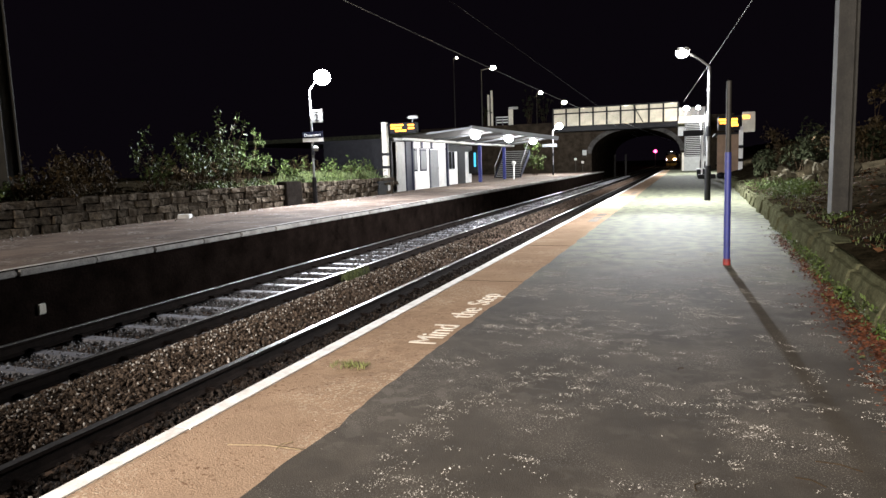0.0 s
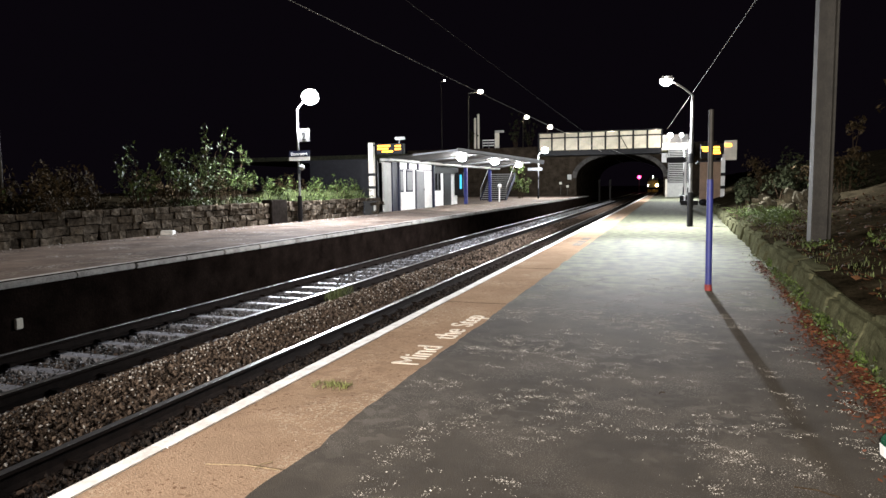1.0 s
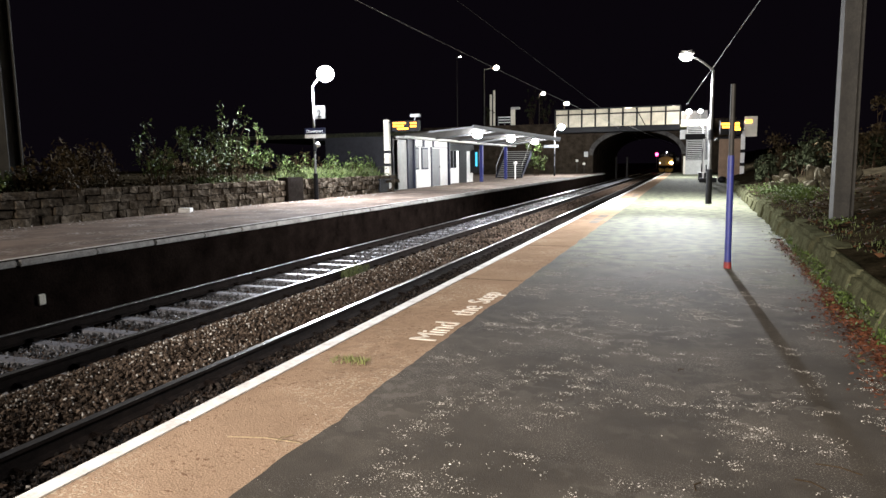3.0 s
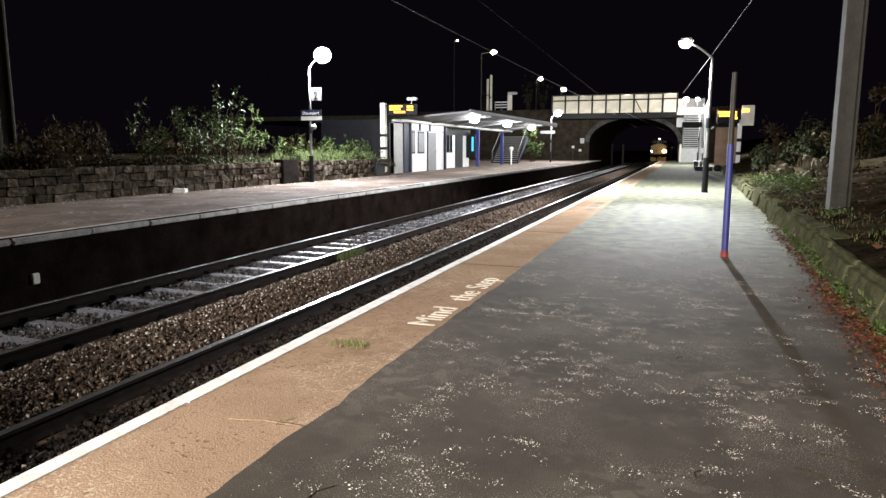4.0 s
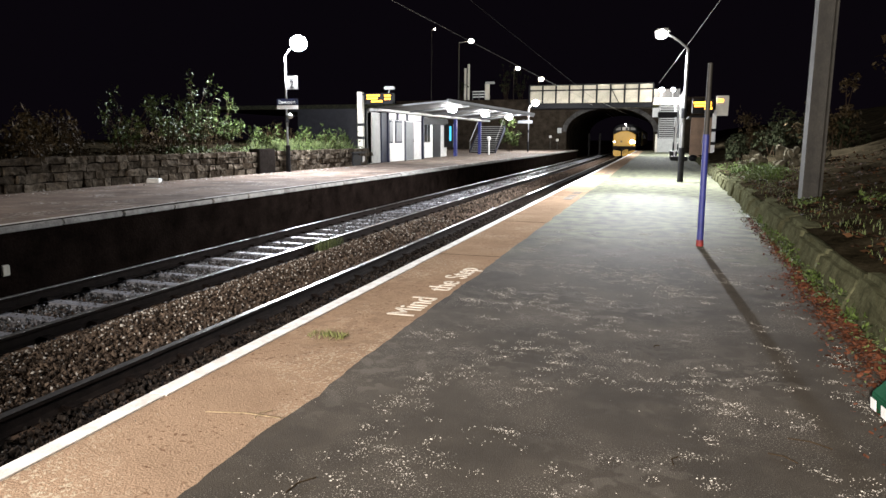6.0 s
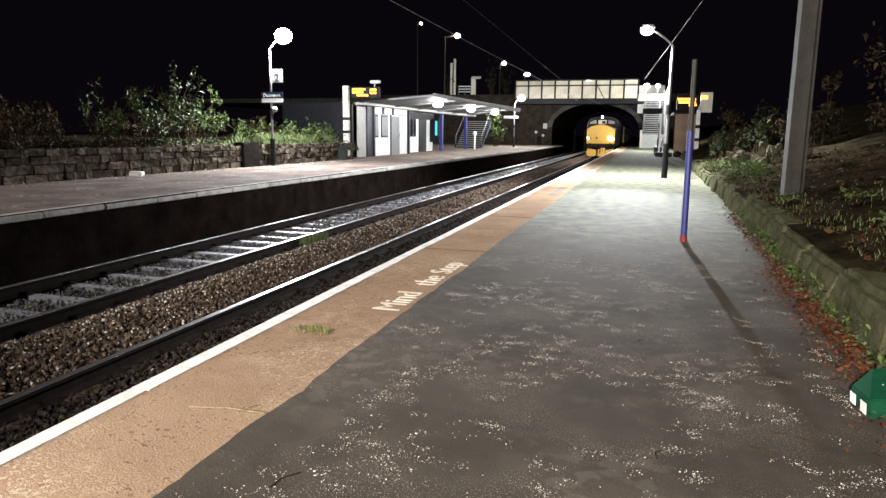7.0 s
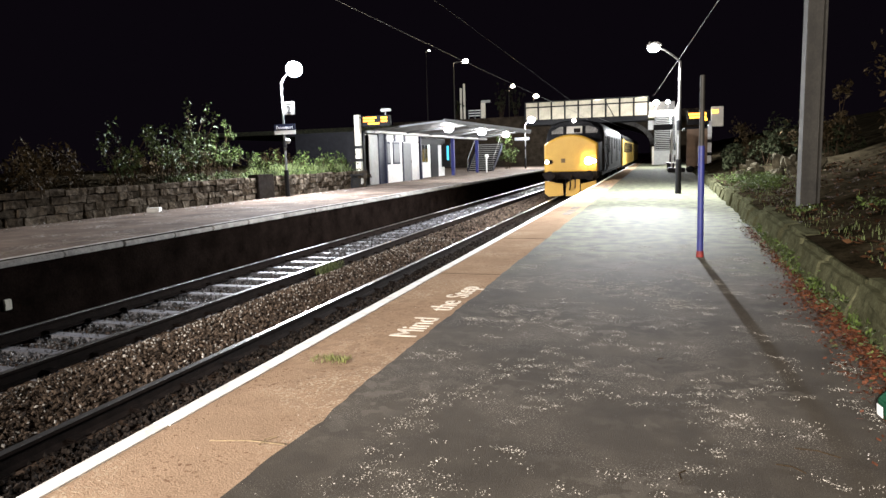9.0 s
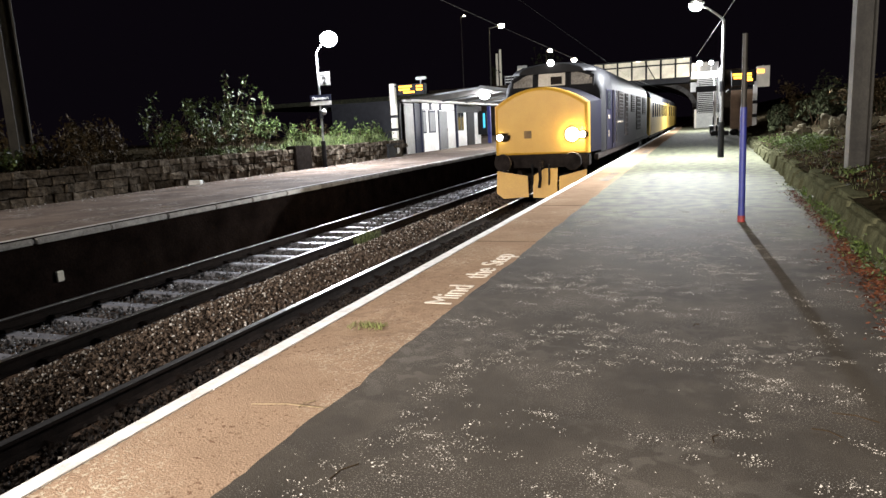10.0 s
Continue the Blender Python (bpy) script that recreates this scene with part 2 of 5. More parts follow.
def mesh_of(name, bm, material, smooth=False):
    me = bpy.data.meshes.new(name)
    bmesh.ops.recalc_face_normals(bm, faces=bm.faces)
    if smooth:
        for e in bm.edges:
            if len(e.link_faces) == 2 and e.calc_face_angle() > 0.9:
                e.smooth = False
    bm.to_mesh(me)
    bm.free()
    me.materials.append(material)
    if smooth:
        me.polygons.foreach_set("use_smooth", [True] * len(me.polygons))
    return me


def part(name, bm, material, parent=None, label="", smooth=False):
    ob = new(name, mesh_of(name, bm, material, smooth))
    if parent is not None:
        ob.parent = parent
    return tagged(ob, label)


def solo(name, bm, material, label, category, group="", kind="", smooth=False):
    return tagged(part(name, bm, material, None, "", smooth), label, category, group, kind)


def box(x0, y0, z0, x1, y1, z1, bevel=0.0, bm=None):
    bm2 = bmesh.new()
    bmesh.ops.create_cube(bm2, size=1.0)
    for v in bm2.verts:
        v.co = Vector(((x0 + x1) / 2 + v.co.x * (x1 - x0), (y0 + y1) / 2 + v.co.y * (y1 - y0), (z0 + z1) / 2 + v.co.z * (z1 - z0)))
    if bevel:
        bmesh.ops.bevel(bm2, geom=bm2.edges[:], offset=bevel, segments=2, affect="EDGES")
    return join(bm, bm2)


def join(bm, bm2):
    if bm is None:
        return bm2
    me = bpy.data.meshes.new("tmp")
    bm2.to_mesh(me)
    bm2.free()
    bm.from_mesh(me)
    bpy.data.meshes.remove(me)
    return bm


def rod(p, q, r, r2=None, seg=10, bm=None):
    p, q = Vector(p), Vector(q)
    bm2 = bmesh.new()
    bmesh.ops.create_cone(bm2, cap_ends=True, segments=seg, radius1=r, radius2=r if r2 is None else r2, depth=(q - p).length)
    bm2.transform(Matrix.Translation((p + q) / 2) @ (q - p).to_track_quat("Z", "Y").to_matrix().to_4x4())
    return join(bm, bm2)


def tube_path(points, r, seg=8, bm=None):
    """One round skin swept along a line of points."""
    pts = [Vector(p) for p in points]
    rings = []
    for i, p in enumerate(pts):
        d = (pts[min(i + 1, len(pts) - 1)] - pts[max(i - 1, 0)]).normalized()
        u = d.cross(Vector((0.31, 0.17, 0.93)) if abs(d.z) < 0.8 else Vector((0.2, 0.97, 0.1))).normalized()
        if rings and u.dot(last) < 0:
            u = -u
        last, w = u, d.cross(u)
        rings.append([tuple(p + r * (math.cos(k * 2 * math.pi / seg) * u + math.sin(k * 2 * math.pi / seg) * w)) for k in range(seg)])
    return loft(rings, True, bm)


def ball(x, y, z, r, sz=1.0, bm=None, u=14, v=9):
    bm2 = bmesh.new()
    bmesh.ops.create_uvsphere(bm2, u_segments=u, v_segments=v, radius=r)
    bm2.transform(Matrix.Translation((x, y, z)) @ Matrix.Diagonal((1, 1, sz, 1)))
    return join(bm, bm2)


def loft(sections, cap=True, bm=None):
    """Skin over rings of equally many points."""
    bm2 = bmesh.new()
    rings = [[bm2.verts.new(p) for p in s] for s in sections]
    n = len(rings[0])
    for a, b in zip(rings, rings[1:]):
        for i in range(n):
            bm2.faces.new((a[i], a[(i + 1) % n], b[(i + 1) % n], b[i]))
    if cap:
        bm2.faces.new(rings[0])
        bm2.faces.new(rings[-1][::-1])
    return join(bm, bm2)


def sheet(x_of, ys, z_of, us, bm=None):
    """A ground sheet: rows along y, columns us; x_of(u, y) and z_of(u, y)."""
    bm2 = bmesh.new()
    grid = [[bm2.verts.new((x_of(u, y), y, z_of(u, y))) for u in us] for y in ys]
    for a, b in zip(grid, grid[1:]):
        for i in range(len(us) - 1):
            bm2.faces.new((a[i], a[i + 1], b[i + 1], b[i]))
    return join(bm, bm2)


def from_arrays(name, verts, faces, material, kind="stuff", label="", category="", parent=None):
    me = bpy.data.meshes.new(name)
    me.from_pydata(verts, [], faces)
    me.materials.append(material)
    ob = new(name, me)
    if parent is not None:
        ob.parent = parent
    return tagged(ob, label, category, "", kind)


rnd = random.Random(7)
nrs = np.random.RandomState(11)

# ---- the lie of the land ----
EDGE, FEDGE, FZ = -2.24, -8.41, -0.035
RAILZ = -0.80
BED = -1.06
T1, T2 = -3.69, -6.96
END = 71.5
START = -14.0


def kerb_x(y):
    return 1.24 + 0.019 * (y - 4)


def wall_x(y):
    return -13.35 + 0.034 * (y - 10)

# ---- large structure ----
def ground_z(x, y):
    """The land: flat by the line, banks on both sides."""
    if x > 0:
        d = max(0.0, x - kerb_x(min(y, 75)) - 0.15)
        z = 0.295 + 0.24 * min(d, 3.0) + 0.30 * max(0.0, min(d - 3.0, 7.0))
    else:
        d = max(0.0, wall_x(min(max(y, 0), 30)) - 0.3 - x)
        z = 0.62 + 0.10 * min(d, 3.0)
    return z + 0.12 * noise.noise((x * 0.9, y * 0.9, 3.1)) * min(1.0, d) + 0.04 * noise.noise((x * 4, y * 4, 0.3))


ys = [START - 20 + i * 1.0 for i in range(0, 30)] + [-4 + i * 0.5 for i in range(0, 70)] + [31 + i * 3.0 for i in range(0, 90)]
right_us = [0, 0.15, 0.3, 0.5, 0.75, 1.0, 1.4, 1.8, 2.3, 3, 4, 5.5, 7.5, 10, 14, 30, 120]
left_us = [0, 0.3, 0.6, 1, 1.5, 2, 2.6, 3.4, 4.4, 6, 8, 11, 15, 30, 150]
bm = sheet(lambda u, y: kerb_x(min(y, 75)) + 0.12 + u, ys, lambda u, y: ground_z(kerb_x(min(y, 75)) + 0.12 + u, y), right_us)
solo("ground_bank_right", bm, SOIL, "dark soil embankment with weeds behind the platform kerb", "ground", kind="structure", smooth=True)
lys = [v for v in ys if v < 75.5]
bm = sheet(lambda u, y: wall_x(min(max(y, 0), 30)) - 0.32 - u, lys, lambda u, y: ground_z(wall_x(min(max(y, 0), 30)) - 0.32 - u, y) if y < 28 else FZ - 0.02, left_us)
solo("ground_bank_left", bm, SOIL, "dark overgrown embankment above the stone wall", "ground", kind="structure", smooth=True)
bm = sheet(lambda u, y: u, [-60, -20, 0, 40, 100, 320, 900], lambda u, y: BED - 0.06, [-400, -60, -9, -2, 2, 60, 400])
solo("ground", bm, BALLAST, "dark ballast ground under the tracks", "ground", kind="structure")

# our platform: body with brick face, surfacing, buff strip and line
platform = thing("platform_1", 0, 0, 0, "black asphalt railway platform with a buff edge strip", "platform", kind="structure")
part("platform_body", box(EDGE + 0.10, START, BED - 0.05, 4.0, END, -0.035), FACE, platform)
part("coping", box(EDGE, START, -0.12, EDGE + 0.9, END, -0.012, 0.012), COPING, platform, "pale concrete edge coping")


def surfacing(name, x0, x1, y0, y1, z, material, label, step=0.5, wob=0.0, right=None):
    n = max(1, int((y1 - y0) / step))
    rows = [y0 + (y1 - y0) * i / n for i in range(n + 1)]
    bm = bmesh.new()
    prev = None
    for y in rows:
        a = x0 + wob * noise.noise((y * 1.7, 5.0, 0)) + wob * 0.6 * noise.noise((y * 7.0, 1.0, 0)) + wob * 0.35 * noise.noise((y * 31.0, 2.0, 0))
        b = right(y) if right else x1
        r = [bm.verts.new((a, y, z)), bm.verts.new((b, y, z)), bm.verts.new((b, y, z - 0.03)), bm.verts.new((a, y, z - 0.03))]
        if prev:
            for i in range(4):
                bm.faces.new((prev[i], prev[(i + 1) % 4], r[(i + 1) % 4], r[i]))
        else:
            bm.faces.new(r)
        prev = r
    bm.faces.new(prev[::-1])
    return part(name, bm, material, platform, label)


surfacing("buff_strip", EDGE + 0.088, -1.40, START, END, -0.006, BUFF, "worn buff-brown edge strip")
surfacing("asphalt_surface", -1.49, 0, START, END, 0.0, ASPHALT, "dark asphalt with pale gritty wear", 0.05, 0.028, lambda y: kerb_x(y) + 0.10)
for k in range(2, 4):
    part("joint", box(EDGE + 0.09, 0.62 + k * 2.98, -0.010, -1.485, 0.628 + k * 2.98, -0.0045), FACE, platform, "dark joint across the buff strip")
bm = bmesh.new()
y = START
while y < END:
    ln = rnd.uniform(0.9, 1.4)
    box(EDGE + rnd.uniform(-0.006, 0.006), y, -0.030, EDGE + 0.090 + rnd.uniform(-0.005, 0.005), min(y + ln - 0.006, END), 0.001, 0, bm)
    y += ln
part("edge_line", bm, WHITELINE, platform, "white painted platform edge line")
bm = box(-1.25, END, BED, 1.6, END + 6, -0.30)
solo("platform_ramp", bm, CONCRETE, "low concrete ramp at the platform end", "ramp", kind="structure")

# kerb behind the platform: rough cast lengths
kerb = thing("kerb_wall", 0, 0, 0, "low weathered concrete kerb along the platform back", "kerb", kind="structure")
y = START
while y < 38:
    ln = rnd.uniform(0.7, 1.4)
    h = 0.28 + rnd.uniform(-0.05, 0.05)
    j = rnd.uniform(-0.035, 0.035)
    bm = box(kerb_x(y) + j, y, -0.04, kerb_x(y) + 0.24 + j, y + ln - 0.006, h, 0.045)
    bmesh.ops.subdivide_edges(bm, edges=[e for e in bm.edges if e.calc_length() > 0.12], cuts=3, use_grid_fill=True)
    for v in bm.verts:
        v.co.x += 0.019 * (v.co.y - y) + 0.035 * noise.noise(v.co * 3) + 0.018 * noise.noise(v.co * 13) + 0.20 * v.co.z
        v.co.z += 0.030 * noise.noise(v.co * 3.5 + Vector((3, 1, 0))) * (1 if v.co.z > 0.1 else 0)
    part("kerb_stone", bm, CONCRETE, kerb)
    y += ln

# the other platform
platform2 = thing("platform_2", 0, 0, 0, "grey railway platform across the tracks with a pale edge", "platform", kind="structure")
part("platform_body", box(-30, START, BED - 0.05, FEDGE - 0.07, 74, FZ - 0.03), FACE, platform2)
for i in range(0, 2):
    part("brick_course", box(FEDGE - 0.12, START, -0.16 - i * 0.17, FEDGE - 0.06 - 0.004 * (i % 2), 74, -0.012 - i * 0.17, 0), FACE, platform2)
part("surface", box(-30, START, FZ - 0.04, FEDGE - 0.34, 74, FZ), FARPLAT, platform2, "worn grey surfacing")
y = START
while y < 74:
    ln = rnd.uniform(1.1, 1.6)
    zj = rnd.uniform(-0.008, 0.008)
    part("coping_stone", box(FEDGE - 0.36, y, FZ - 0.075, FEDGE + rnd.uniform(-0.02, 0.02), y + ln - 0.012, FZ + 0.012 + zj, 0.018), COPING, platform2)
    y += ln
FADED = mat("faded_paint", (0.20, 0.17, 0.135), 0.85, var=0.35, scale=9, fine=60, bump=0.2)
for y in (6.0, 8.6):
    for k, ln in enumerate((0.5, 0.35, 0.55)):
        part("word_bar", box(FEDGE - 1.02, y + k * 0.62, FZ + 0.001, FEDGE - 0.95, y + k * 0.62 + ln, FZ + 0.004), FADED, platform2, "worn painted letters, unreadable")

# stone wall behind the other platform, stone by stone
wall = thing("stone_wall", 0, 0, 0, "low sooty sandstone retaining wall of rough courses", "wall", kind="structure")
bm = sheet(lambda u, y: wall_x(y) - 0.10, [START, 0, 10, 20, 28.6], lambda u, y: u, [FZ - 0.1, 0.66])
box(wall_x(START) - 0.6, START, FZ - 0.1, wall_x(START) - 0.59, START + 0.01, 0.0, 0, bm)
part("backing", bm, MORTAR, wall)
zc = FZ
for course, ch in enumerate((0.21, 0.20, 0.19, 0.17)):
    y = 7.0 + 0.13 * course
    while y < 28.4:
        ln = rnd.choice((rnd.uniform(0.20, 0.34), rnd.uniform(0.32, 0.62)))
        d = rnd.uniform(-0.045, 0.04)
        top = zc + ch - 0.022 + rnd.uniform(-0.02, 0.012)
        bm = box(wall_x(y) - 0.28, y, zc + rnd.uniform(-0.01, 0.01), wall_x(y) + d, y + ln - 0.03, top, 0.0)
        bmesh.ops.subdivide_edges(bm, edges=bm.edges[:], cuts=2, use_grid_fill=True)
        for v in bm.verts:
            n3 = noise.noise_vector(v.co * 4.0) * 0.045 + noise.noise_vector(v.co * 13.0) * 0.026
            v.co += Vector((n3.x, n3.y * 0.7, n3.z * 0.7))
        part("stone", bm, STONE, wall)
        y += ln
    zc += ch

part("pier", box(wall_x(20) - 0.3, 19.9, FZ, wall_x(20) + 0.10, 20.9, 0.80, 0.02), MORTAR, wall, "dark sooty pier in the wall")

# ---- tracks ----
def rail(x, parent):
    prof = [(-0.07, 0.0), (0.07, 0.0), (0.07, 0.012), (0.012, 0.03), (0.010, 0.11), (0.034, 0.12), (0.034, 0.150), (-0.034, 0.150), (-0.034, 0.12), (-0.010, 0.11), (-0.012, 0.03), (-0.07, 0.012)]
    bm = loft([[(x + a, y, RAILZ - 0.156 + b) for a, b in prof] for y in (-25, 280)])
    r = part("rail", bm, RAIL, parent, "rust-brown steel rail")
    part("rail_head", box(x - 0.033, -25, RAILZ - 0.010, x + 0.033, 280, RAILZ, 0.004), SHINE, r, "bright worn running surface")


def track(name, cx, label, pale):
    t = thing(name, cx, 0, 0, label, "track", kind="structure")
    for s in (-0.7525, 0.7525):
        rail(s, t)
    base = box(-1.26, -0.10, RAILZ - 0.34, 1.26, 0.10, RAILZ - 0.158, 0.02)
    for v in base.verts:
        if abs(v.co.x) < 0.4:
            v.co.z -= 0.02
    me = mesh_of("sleeper", base, SLEEPER if pale else GRIME)
    clip = mesh_of("rail_clip", box(-0.13, -0.06, RAILZ - 0.16, 0.13, 0.06, RAILZ - 0.115, 0.012), RAIL)
    y = -9.0
    while y < 92:
        s = new("sleeper", me)
        s.parent = t
        s.location = (0, y + rnd.uniform(-0.02, 0.02), rnd.uniform(-0.012, 0.006))
        if 0 < y < 24:
            for sx in (-0.7525, 0.7525):
                c = new("rail_clip", clip)
                c.parent = s
                c.location = (sx, 0, 0)
        y += 0.68
    return t


track("track_1", T1, "railway track beside the platform with rusty rails", False)
track("track_2", T2, "railway track with pale concrete sleepers", True)


def stones(name, rects, material, label):
    """Loose crushed stones as squat irregular lumps."""
    base = np.array([(1, 0, 0), (-1, 0, 0), (0, 1, 0), (0, -1, 0), (0, 0, 1), (0, 0, -1)], float)
    tri = [(0, 2, 4), (2, 1, 4), (1, 3, 4), (3, 0, 4), (2, 0, 5), (1, 2, 5), (3, 1, 5), (0, 3, 5)]
    vs, fs = [], []
    for x0, x1, y0, y1, count, z0, crown, size in rects:
        for _ in range(count):
            u = nrs.rand() ** 1.25
            x, y = x0 + (x1 - x0) * nrs.rand(), y0 + (y1 - y0) * u
            z = z0 + crown * math.sin(math.pi * (x - x0) / (x1 - x0)) + nrs.rand() * 0.03
            k = size * (0.6 + 0.9 * nrs.rand())
            q = base * (k * np.array([1.0, 0.8, 0.62])) * (0.7 + 0.6 * nrs.rand(6, 1))
            m = np.array(Euler(nrs.rand(3) * 6.28).to_matrix())
            n = len(vs)
            vs.extend((q @ m.T + (x, y, z)).tolist())
            fs.extend([(a + n, b + n, c + n) for a, b, c in tri])
    return from_arrays(name, vs, fs, material, "stuff", label, "ballast")


bm = bmesh.new()
bm = sheet(lambda u, y: u, [-25, 0, 12, 30, 75, 280], lambda u, y: BED + 0.04 + (0.16 if -5.9 < u < -4.8 else 0.0), [FEDGE, -7.9, -7.5, -6.4, -6.0, -5.75, -4.95, -4.6, -4.3, -3.0, EDGE + 0.1])
solo("ballast_bed", bm, BALLAST, "brown ballast bed between the rails", "ballast", kind="structure")
stones("ballast", [(-6.05, -4.58, -1, 12, 23000, BED + 0.06, 0.19, 0.021), (-6.05, -4.58, 12, 40, 7000, BED + 0.06, 0.19, 0.038), (-8.35, -7.85, 0, 22, 1200, BED + 0.03, 0.0, 0.035)], STONES, "brown and grey crushed stone ballast")
DARKSTONES = mat("dark_ballast_stone", (0.030, 0.024, 0.020), 0.85, var=0.3, scale=12, fine=80, bump=0.3, island=0.7)
stones("dark_ballast", [(-4.36, -3.2, 0, 12, 9000, BED + 0.10, 0.0, 0.020), (-4.36, -3.2, 12, 40, 6000, BED + 0.10, 0.0, 0.032)], DARKSTONES, "dark ballast between the near rails")
WHITESTONE = mat("pale_chip", (0.42, 0.39, 0.35), 0.8, var=0.2, scale=12, fine=80, bump=0.2, island=0.5)
stones("pale_chips", [(-6.0, -4.62, -1, 16, 2300, BED + 0.085, 0.20, 0.013), (-4.3, -2.5, 1, 14, 160, BED + 0.07, 0.0, 0.018)], WHITESTONE, "pale stone chips in the ballast")
stones("pale_ballast", [(-7.62, -6.30, 0, 14, 8000, BED + 0.056, 0.015, 0.025), (-7.62, -6.30, 14, 60, 3500, BED + 0.06, 0.02, 0.045)], GREYSTONES, "pale grey crushed stone between the rails")

# ---- footbridge, tunnel and stairs at the far end ----
bridge = thing("footbridge", 0, 72.0, 0, "covered footbridge with pale panels in a dark frame, lit within", "footbridge")
X0, X1, Z0, Z1 = -13.43, -0.9, 4.85, 6.65
part("deck_beam", box(X0, -0.15, Z0 - 0.55, X1, 2.4, Z0, 0.02), BLACK, bridge, "dark riveted deck girder")
part("roof", box(X0, -0.35, Z1, X1, 2.6, Z1 + 0.10, 0.01), BLACK, bridge, "thin dark roof edge")
part("back_wall", box(X0, 2.3, Z0, X1, 2.4, Z1), RAWPANEL, bridge)
n = 9
w = (X1 - X0) / n
panel = mesh_of("panel", box(0.05, 0.03, 0.03, w - 0.05, 0.06, 1.26, 0.006), RAWPANEL)
strip = mesh_of("upper_panel", box(0.05, 0.03, 1.36, w - 0.05, 0.06, 1.78, 0.006), RAWPANEL)
post = mesh_of("frame_post", box(-0.085, -0.05, -0.05, 0.085, 0.10, 1.8, 0.01), BLACK)
for i in range(n + 1):
    p = new("frame_post", post)
    p.parent, p.location = bridge, (X0 + i * w, 0, Z0)
    if i < n:
        for nm, me in (("panel", panel), ("upper_panel", strip)):
            p = new(nm, me)
            p.parent, p.location = bridge, (X0 + i * w, 0, Z0)
part("mid_rail", box(X0, -0.04, Z0 + 1.24, X1, 0.09, Z0 + 1.37, 0.01), BLACK, bridge)
part("brace", rod((X0 + 5.9 * w, -0.06, Z0 + 1.75), (X0 + 6.6 * w, -0.06, Z0), 0.04), BLACK, bridge)


def portal():
    """A masonry wall with an arched opening, and its barrel behind."""
    cx, half, spring, rise = -5.3, 4.6, 1.9, 2.55
    arc = [(cx - half, BED)] + [(cx - half * math.cos(math.pi * i / 24), spring + rise * math.sin(math.pi * i / 24)) for i in range(25)] + [(cx + half, BED)]
    outer = []
    for i, (x, z) in enumerate(arc):
        f = i / (len(arc) - 1)
        if f < 0.22:
            outer.append((-30, BED + (9.2 - BED) * f / 0.22))
        elif f > 0.78:
            outer.append((4.5, 9.2 - (9.2 - BED) * (f - 0.78) / 0.22))
        else:
            outer.append((-30 + 34.5 * (f - 0.22) / 0.56, 9.2))
    t = thing("bridge_portal", 0, 75.6, 0, "dark masonry road bridge with an arched tunnel mouth", "tunnel", kind="structure")
    bm = bmesh.new()
    a = [bm.verts.new((x, 0, z)) for x, z in arc]
    b = [bm.verts.new((x, 0, min(z, 5.4))) for x, z in outer]
    d = [bm.verts.new((x, 26, z)) for x, z in arc]
    for i in range(len(arc) - 1):
        bm.faces.new((a[i], a[i + 1], b[i + 1], b[i]))
        bm.faces.new((a[i], d[i], d[i + 1], a[i + 1]))
    part("masonry", bm, MASONRY, t)
    part("parapet", box(-30, -0.1, 5.2, 4.5, 0.5, 5.5, 0.02), MASONRY, t)
    for i in range(1, 25):
        (x, z), (x2, z2) = arc[i], arc[i + 1]
        k, k2 = Vector((x - cx, z - spring + 0.6)), Vector((x2 - cx, z2 - spring + 0.6))
        k, k2 = k.normalized() * 0.5, k2.normalized() * 0.5
        bm = loft([[(x, yy, z), (x2, yy, z2), (x2 + k2.x, yy, z2 + k2.y), (x + k.x, yy, z + k.y)] for yy in (-0.12, 0.3)])
        part("arch_stone", bm, ARCHSTONE, t)


portal()
solo("road", box(-60, 76.1, 4.7, 4.5, 101.6, 5.2), ASPHALT, "dark road over the tunnel", "road", kind="structure")


def stairs(name, x0, x1, y0, steps, z0, label, rise=0.175, going=0.27):
    t = thing(name, 0, 0, 0, label, "stairs", kind="structure")
    tread = mesh_of("step", box(x0, 0, -rise, x1, going + 0.02, 0, 0.015), PALEGREY)
    for i in range(steps):
        s = new("step", tread)
        s.parent, s.location = t, (0, y0 + i * going, z0 + (i + 1) * rise)
        n = new("nosing", STEPNOSE)
        n.parent, n.location, n.scale = t, ((x0 + x1) / 2, y0 + i * going - 0.012, z0 + (i + 1) * rise - 0.115), ((x1 - x0) / 2 - 0.03, 1, 1)
    h = z0 + steps * rise
    for x in (x0 - 0.06, x1 + 0.06):
        part("stringer", loft([[(x - 0.04, y0 - 0.1, z0 - 0.1), (x + 0.04, y0 - 0.1, z0 - 0.1), (x + 0.04, y0 - 0.1, z0 + 0.25), (x - 0.04, y0 - 0.1, z0 + 0.25)],
                               [(x - 0.04, y0 + steps * going, h - 0.4), (x + 0.04, y0 + steps * going, h - 0.4), (x + 0.04, y0 + steps * going, h + 0.1), (x - 0.04, y0 + steps * going, h + 0.1)]]), NAVY, t)
        part("handrail", tube_path([(x, y0, z0), (x, y0, z0 + 1.0), (x, y0 + steps * going, h + 1.0)], 0.025), STEEL, t)
    return t


